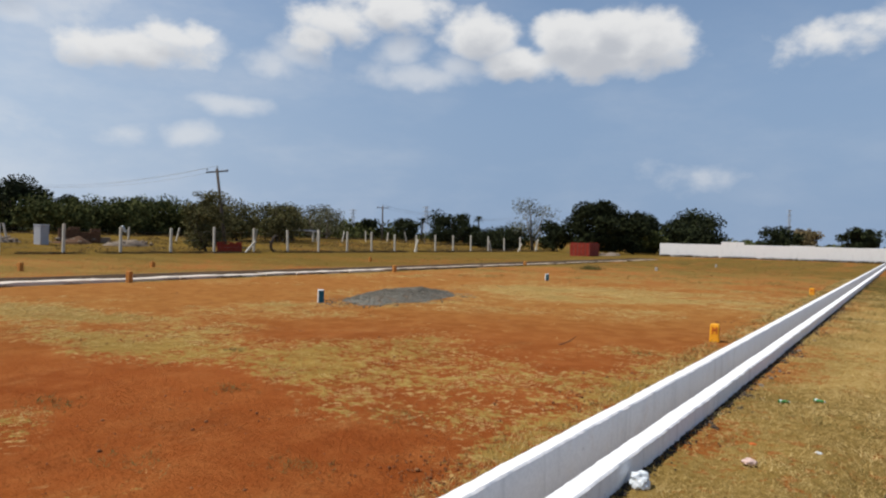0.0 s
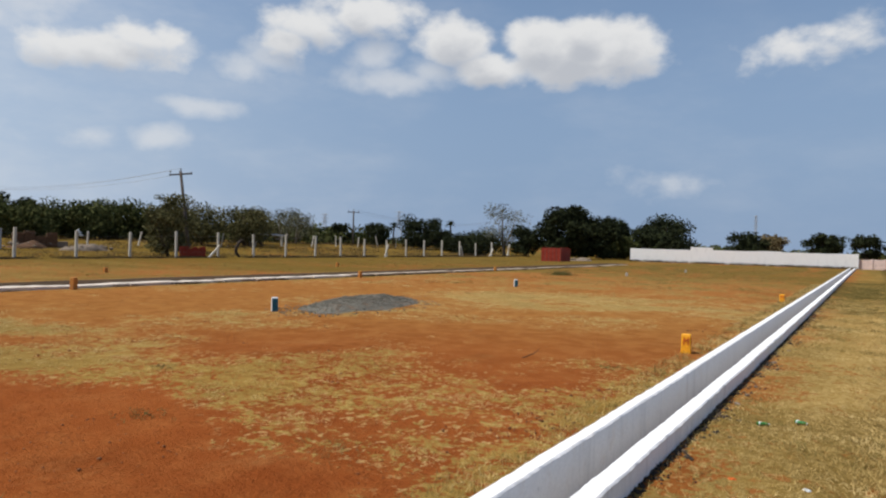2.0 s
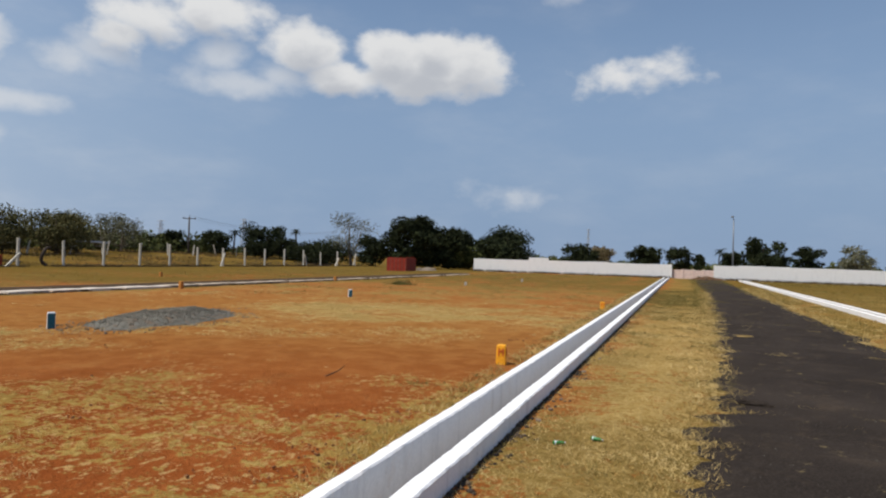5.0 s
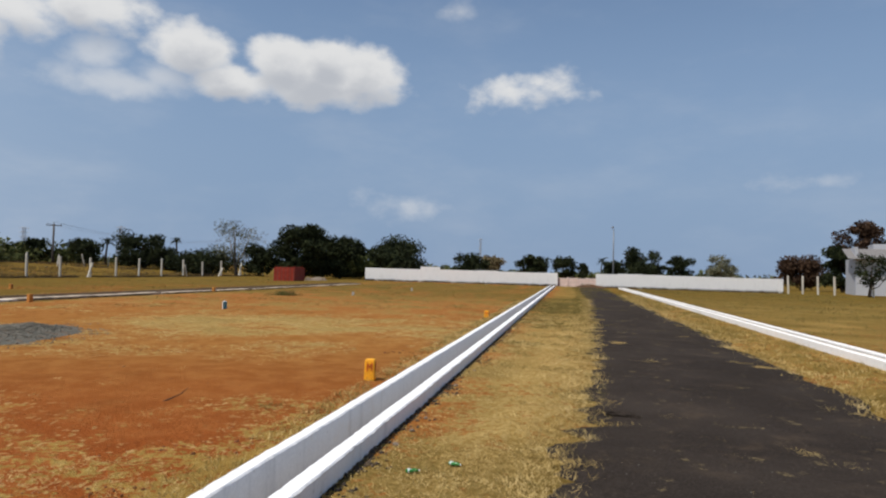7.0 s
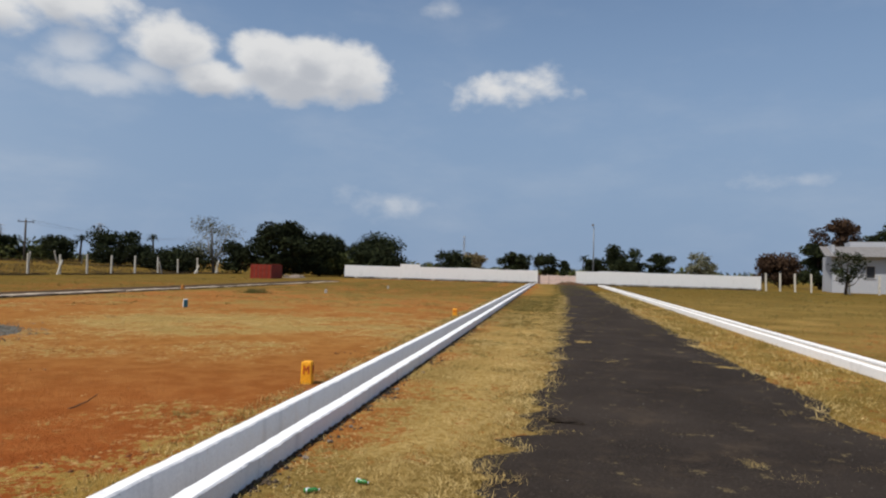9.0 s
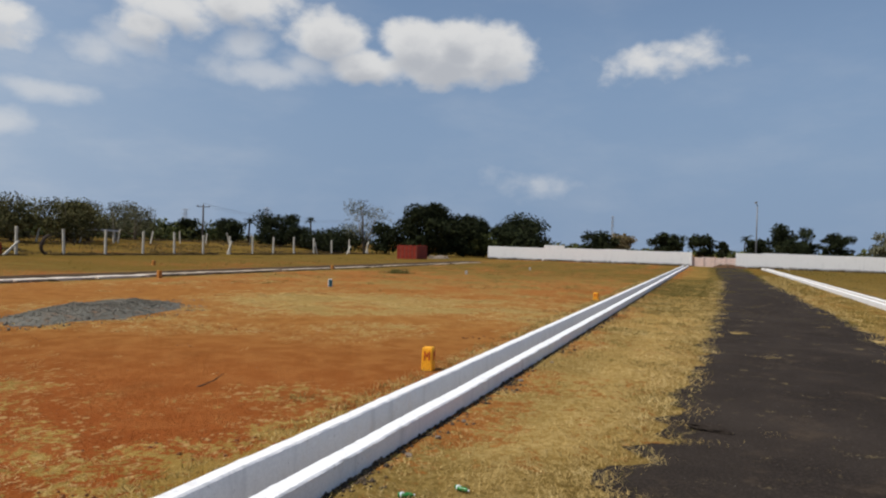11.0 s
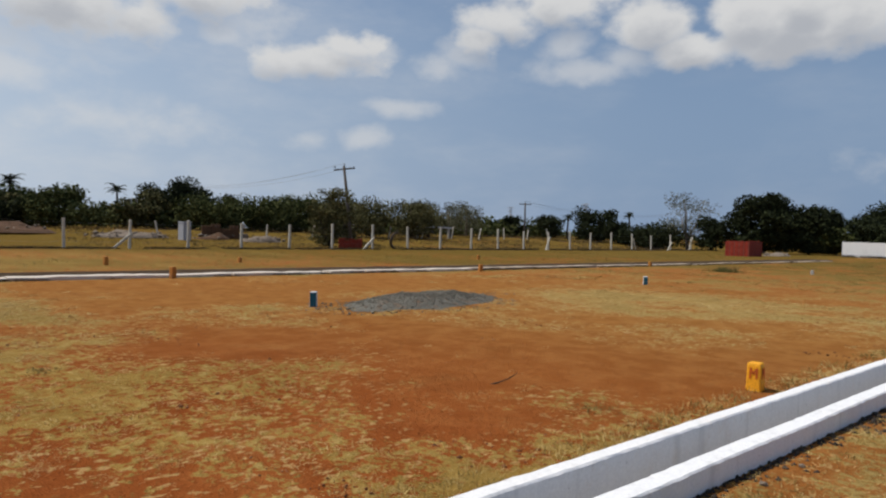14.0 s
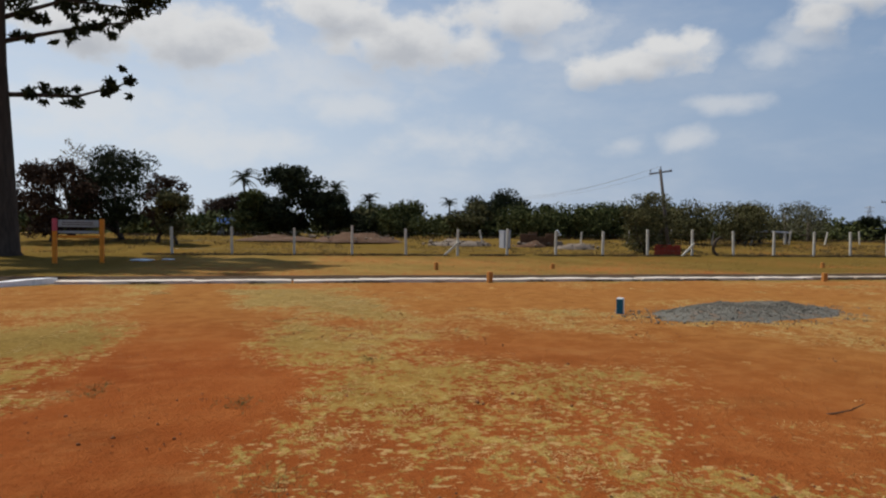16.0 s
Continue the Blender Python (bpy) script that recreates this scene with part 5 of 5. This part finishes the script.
build_bottle((-0.80, 7.98, 0.015 + ridge(-0.80, 7.98)), 25, "crushed green plastic bottle in dry grass")
build_bottle((-0.50, 8.22, 0.015 + ridge(-0.50, 8.22)), -15, "green and white plastic bottle in dry grass")
crumple("plastic_bag", (-1.215, 4.70, 0.0), (.075, .07, .06), M_FILM, "crumpled white plastic bag beside the drain", "litter", 3)
crumple("paper_scrap", (-0.70, 5.62, ridge(-0.70, 5.62)), (.05, .04, .022), M_PAPER, "crumpled pinkish paper on the verge", "litter", 4)
crumple("paper_scrap", (-0.31, 6.22, ridge(-0.31, 6.22)), (.026, .02, .012), M_FILM, "small white paper scrap on dry grass", "litter", 5)
crumple("wrapper", (-0.78, 6.2, ridge(-0.78, 6.2)), (.03, .02, .008), M_REDMARK, "flat red wrapper scrap on dry grass", "litter", 6)
crumple("tar_lump", (1.02, 10.72, 0.0), (.20, .07, .035), M_TAR, "dark lump of spilled tar", "tar", 8, rz=-20)
crumple("cloth_sheet", (-36.2, -2.9, 0.0), (.35, .55, .07), M_FILM, "crumpled white sheet lying by the lane", "litter", 9)
crumple("cloth_sheet", (-37.5, -1.8, 0.0), (.2, .35, .05), M_FILM, "crumpled white sheet lying by the lane", "litter", 10)
for i, (x, y, s) in enumerate(((-1.13, 9.3, .028), (-1.15, 8.75, .03), (-1.12, 9.9, .022), (-1.15, 12.0, .03), (-1.1, 13.5, .025))):
    crumple("stone", (x, y, 0.0), (s, s * .8, s * .6), M_RUBBLE, "pale stone at the foot of the drain", "stone", 20 + i)
tw = thing("stick", (-4.15, 9.85, 0), 0, "crooked dark stick lying on red earth", "stick")
part("branch", Geo().tube([(-.10, -.07, .01), (-.04, -.02, .035), (.05, .05, .085), (.10, .13, .15)], [.009, .009, .007, .004], 6), M_TWIG, tw)
part("twig", Geo().tube([(.05, .05, .085), (.09, .03, .12)], [.006, .003], 5), M_TWIG, tw)


def blades(name, rng, pts, lengths, widths, tilt, mat, label, category="grass"):
    """One joined mesh of single grass blades, each a leaning triangle."""
    p, n = np.array(pts), len(pts)
    a = rng.random(n) * 2 * math.pi
    t = np.clip(rng.normal(tilt, 18, n), 5, 86) * math.pi / 180
    L = np.array(lengths)[:, None]
    d = np.stack([np.cos(a) * np.sin(t), np.sin(a) * np.sin(t), np.cos(t)], 1) * L
    b = rng.random(n) * 2 * math.pi
    s = np.stack([np.cos(b), np.sin(b), np.zeros(n)], 1) * np.array(widths)[:, None]
    v = np.stack([p - s, p + s, p + d], 1).reshape(-1, 3)
    return tagged(part(name, sheet(name, v, np.arange(n * 3).reshape(-1, 3)), mat), label, category, kind="stuff")


def scatter(rng, count, x0, x1, y0, y1, fall, test):
    """Places that pass the test, thinning with distance along y."""
    out = []
    for i in range(count):
        y = y0 + (y1 - y0) * rng.random() ** fall
        x = rng.uniform(x0, x1)
        if test(x, y):
            out.append((x, y))
    return out


def grow(name, rng, roots, per, wide, lo, hi, tilt, mat, label):
    pts, ln, wd = [], [], []
    for x, y in roots:
        d = math.hypot(x - 0.4, y - 3)
        for k in range(per):
            pts.append((x + rng.normal(0, wide), y + rng.normal(0, wide), 0.004 + 0.022 * fbm(x, y, 0.9, 3) + rise(x) + ridge(x, y) + bank_foot(x, y)))
            ln.append(rng.uniform(lo, hi))
            wd.append(0.0011 + 0.00028 * d)
    return blades(name, rng, pts, ln, wd, tilt, mat, label)


grng = np.random.default_rng(31)
verge = scatter(grng, 30000, -1.27, 1.5, 2.0, 46, 1.7, lambda x, y: x < verge_edge(y) + grng.normal(0.05, 0.14) and grng.random() < cover_at(x, y)[0] * (1.0 if fbm(x, y, 1.3, 3) > -0.18 else 0.35))
grow("olive_grass", grng, [q for q in verge if q[1] > 24 + grng.normal(0, 4)], 6, 0.05, 0.02, 0.07, 58, M_STRAW_DULL, "olive grass along the far verge")
grow("dry_grass", grng, [q for q in verge if q[1] < 28], 6, 0.045, 0.02, 0.065, 62, M_STRAW, "trampled dry straw grass along the verge")
spill = scatter(grng, 9000, 0.0, 2.4, 3.0, 46, 1.6, lambda x, y: -0.35 < x - verge_edge(y) < abs(grng.normal(0, 0.10)) + 0.5 * max(0, fbm(2, y, 2.4, 3)))
grow("dry_grass", grng, spill, 8, 0.06, 0.035, 0.09, 60, M_STRAW, "long dry straw spilling over the tar edge")
rspill = scatter(grng, 3000, 3.2, 5.0, 7, 50, 1.6, lambda x, y: -0.3 < far_edge(y) - x < abs(grng.normal(0, 0.25)))
grow("dry_grass", grng, rspill, 6, 0.06, 0.06, 0.17, 70, M_STRAW, "long dry straw spilling over the tar edge")
lush = scatter(grng, 9000, -1.1, 1.4, 2.0, 40, 1.6, lambda x, y: x < verge_edge(y) and fbm(x + 7, y, 0.8, 3) > 0.12)
grow("olive_grass", grng, lush, 9, 0.045, 0.02, 0.06, 55, M_STRAW_DULL, "olive grass tufts among the dry straw")
rverge = scatter(grng, 5000, 3.9, 6.15, 8, 60, 1.5, lambda x, y: x > far_edge(y) + grng.normal(-0.05, 0.15))
grow("olive_grass", grng, rverge[::2], 5, 0.06, 0.04, 0.10, 55, M_STRAW_DULL, "olive grass beside the silted drain")
grow("dry_grass", grng, rverge[1::2], 5, 0.06, 0.05, 0.11, 55, M_STRAW, "dry straw grass between the tar and the drain")
plot = scatter(grng, 60000, -18, -2.0, 1.5, 26, 1.35, lambda x, y: cover_at(x, y)[0] + 0.75 * fbm(x, y, 1.9, 4) > 0.60)
grow("dry_grass", grng, plot[:16000], 8, 0.04, 0.012, 0.04, 74, M_STRAW, "sparse straw tufts scattered over red earth")
side = scatter(grng, 3600, -2.5, -1.97, 2.0, 40, 1.6, lambda x, y: fbm(x, y, 0.9, 3) > -0.25)
grow("olive_grass", grng, side[::2], 5, 0.03, 0.03, 0.10, 48, M_STRAW_DULL, "brown dead grass along the drain wall")
grow("dry_grass", grng, side[1::2], 4, 0.03, 0.04, 0.13, 48, M_STRAW, "dry grass growing along the drain wall")
tarry = scatter(grng, 420, 1.0, 4.3, 6, 40, 1.5, lambda x, y: fbm(x + 3, y, 0.8, 3) > 0.30 and far_edge(y) > x > verge_edge(y))
grow("dry_grass", grng, tarry, 7, 0.09, 0.02, 0.06, 68, M_STRAW, "thin straw wisps blown over the tar")

patches = [(grng.uniform(1.5, 4.2), 5.5 + 26 * grng.random() ** 1.4, grng.uniform(0.07, 0.19)) for k in range(64)]
mats = [(x + grng.normal(0, s * 0.75), y + grng.normal(0, s * 0.6)) for x, y, s in patches for k in range(int(1100 * s))]
grow("dry_grass", grng, mats, 7, 0.028, 0.015, 0.045, 76, M_STRAW, "small flattened straw mats on the tar")
tongue = scatter(grng, 2600, 0.0, 2.4, 3.0, 40, 1.6, lambda x, y: -0.25 < x - verge_edge(y) < 0.35 and fbm(x * .5, y + 11, 1.6, 3) > 0.10)
grow("olive_grass", grng, tongue, 6, 0.05, 0.03, 0.08, 66, M_STRAW_DULL, "dark olive grass tongues at the tar edge")

for i, (x, y, s) in enumerate(((-3.47, 4.96, .20), (-5.56, 4.63, .14), (-3.3, 3.5, .16), (-4.2, 2.8, .2), (-6.3, 3.2, .16), (-2.9, 9.9, .14), (-7.4, 6.0, .12))):
    roots = [(x + grng.normal(0, s), y + grng.normal(0, s * .7)) for k in range(60)]
    grow("weed_patch", grng, roots, 3, 0.01, 0.03, 0.075, 55, M_WEED, "low green weeds on red earth")

crng = np.random.default_rng(44)
cl_pts, cl_size = [], []
for x, y in scatter(crng, 6500, -3.2, -1.98, 2.5, 34, 1.4, lambda x, y: fbm(x, y + 5, 0.7, 3) + 0.5 * (x + 2.6) > (0.02 if y > 5 else 0.3)):
    cl_pts.append((x, y, 0.0))
    cl_size.append(crng.uniform(0.004, 0.017) if crng.random() < 0.97 or y < 5 else crng.uniform(0.02, 0.035))
tagged(part("earth_clods", stones_mesh("earth_clods", crng, cl_pts, cl_size), M_CLOD), "loose brown earth clods beside the drain wall", "clods", kind="stuff")
cl_pts, cl_size = [], []
# clods packed at the wall foot also draw its dark shadow line
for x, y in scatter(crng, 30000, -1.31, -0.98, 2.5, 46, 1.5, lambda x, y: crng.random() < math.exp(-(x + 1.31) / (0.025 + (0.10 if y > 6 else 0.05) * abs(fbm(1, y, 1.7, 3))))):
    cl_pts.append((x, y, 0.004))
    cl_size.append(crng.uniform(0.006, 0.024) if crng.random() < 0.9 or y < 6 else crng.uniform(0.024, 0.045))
tagged(part("earth_clods", stones_mesh("earth_clods", crng, cl_pts, cl_size), M_DARKCLOD), "clods and grit darkened for the shade at the drain foot", "clods", kind="stuff")
foot = scatter(crng, 2600, -26.9, 25.8, 87.0, 88.0, 0.35, lambda x, y: not -1.2 < x < 3.9 and crng.random() < 0.5 + 0.5 * fbm(x, 0, 0.5, 3))
# dark blades added where a shadow line runs along the fence
fence_foot = scatter(crng, 6000, -42.7, -41.7, -4.0, 88, 1.0, lambda x, y: fbm(x, y, 0.35, 3) > -0.25)
grow("fence_weeds", crng, fence_foot, 7, 0.1, 0.05, 0.22, 45, M_BRUSH, "dark dry weeds added to draw the shadow line at the fence foot")
field = scatter(crng, 9000, -76, -43.5, -12, 92, 1.0, lambda x, y: fbm(x, y, 0.12, 4) > -0.12)
grow("field_weeds", crng, field, 6, 0.25, 0.10, 0.38, 40, M_BRUSH, "dark dry weeds over the field behind the fence")
strip = scatter(crng, 1800, -41.5, -25.5, -8, 80, 1.0, lambda x, y: fbm(x, y + 9, 0.2, 4) > 0.0)
grow("olive_grass", crng, strip, 6, 0.12, 0.05, 0.14, 50, M_STRAW_DULL, "olive grass between the lane and the fence")
far_plot = scatter(crng, 6000, -19, -2.5, 24, 80, 1.3, lambda x, y: fbm(x, y + 3, 0.25, 4) > 0.0)
grow("olive_grass", crng, far_plot, 5, 0.1, 0.04, 0.1, 55, M_STRAW_DULL, "olive grass over the far plots")
right_plot = scatter(crng, 5000, 7, 30, 16, 86, 1.0, lambda x, y: fbm(x, y + 6, 0.18, 4) > -0.05)
grow("olive_grass", crng, right_plot, 6, 0.12, 0.05, 0.16, 50, M_STRAW_DULL, "olive grass over the plot beside the house")
road_grass = scatter(crng, 5200, 0.9, 4.5, 22, 84, 1.0, lambda x, y: fbm(x * .5 + 3, y * .8, 0.5, 3) > 0.16 - 0.004 * (y - 30))
grow("olive_grass", crng, road_grass, 7, 0.12, 0.03, 0.1, 60, M_STRAW_DULL, "grass creeping over the far tar")
# weeds kept dark so they also carry the shadow below the kerb
kerb_foot = scatter(crng, 3600, -20.52, -20.05, -2, 60, 1.2, lambda x, y: fbm(x, y, 0.5, 3) > 0.0)
grow("kerb_weeds", crng, kerb_foot, 7, 0.06, 0.03, 0.10, 50, M_BRUSH, "brown weeds deepening the shade line at the kerb foot")
bushy = [(-15.2 + crng.normal(0, .3), 36.9 + crng.normal(0, .3)) for k in range(90)]
grow("weed_patch", crng, bushy, 8, 0.08, 0.12, 0.42, 35, M_WEED, "dark low bush on the open plot")
grow("wall_weeds", crng, foot, 7, 0.14, 0.12, 0.42, 30, M_BRUSH, "dark weeds along the foot of the wall")
cl_pts, cl_size = [], []
for x, y in scatter(crng, 9000, -18, -2.4, 2, 26, 1.4, lambda x, y: fbm(x, y, 0.6, 3) > -0.05):
    cl_pts.append((x, y, 0.0))
    cl_size.append(crng.uniform(0.004, 0.014) if crng.random() < 0.93 else crng.uniform(0.014, 0.028))
tagged(part("earth_clods", stones_mesh("earth_clods", crng, cl_pts, cl_size), M_CLOD), "small clods scattered over the red plot", "clods", kind="stuff")
cl_pts, cl_size = [], []
for x, y in scatter(crng, 700, 0.7, 4.4, 5, 34, 1.6, lambda x, y: verge_edge(y) < x < far_edge(y)):
    cl_pts.append((x, y, 0.03))
    cl_size.append(crng.uniform(0.003, 0.009))
tagged(part("road_grit", stones_mesh("road_grit", crng, cl_pts, cl_size), M_PEBBLE), "loose stone chips on the tar", "grit", kind="stuff")
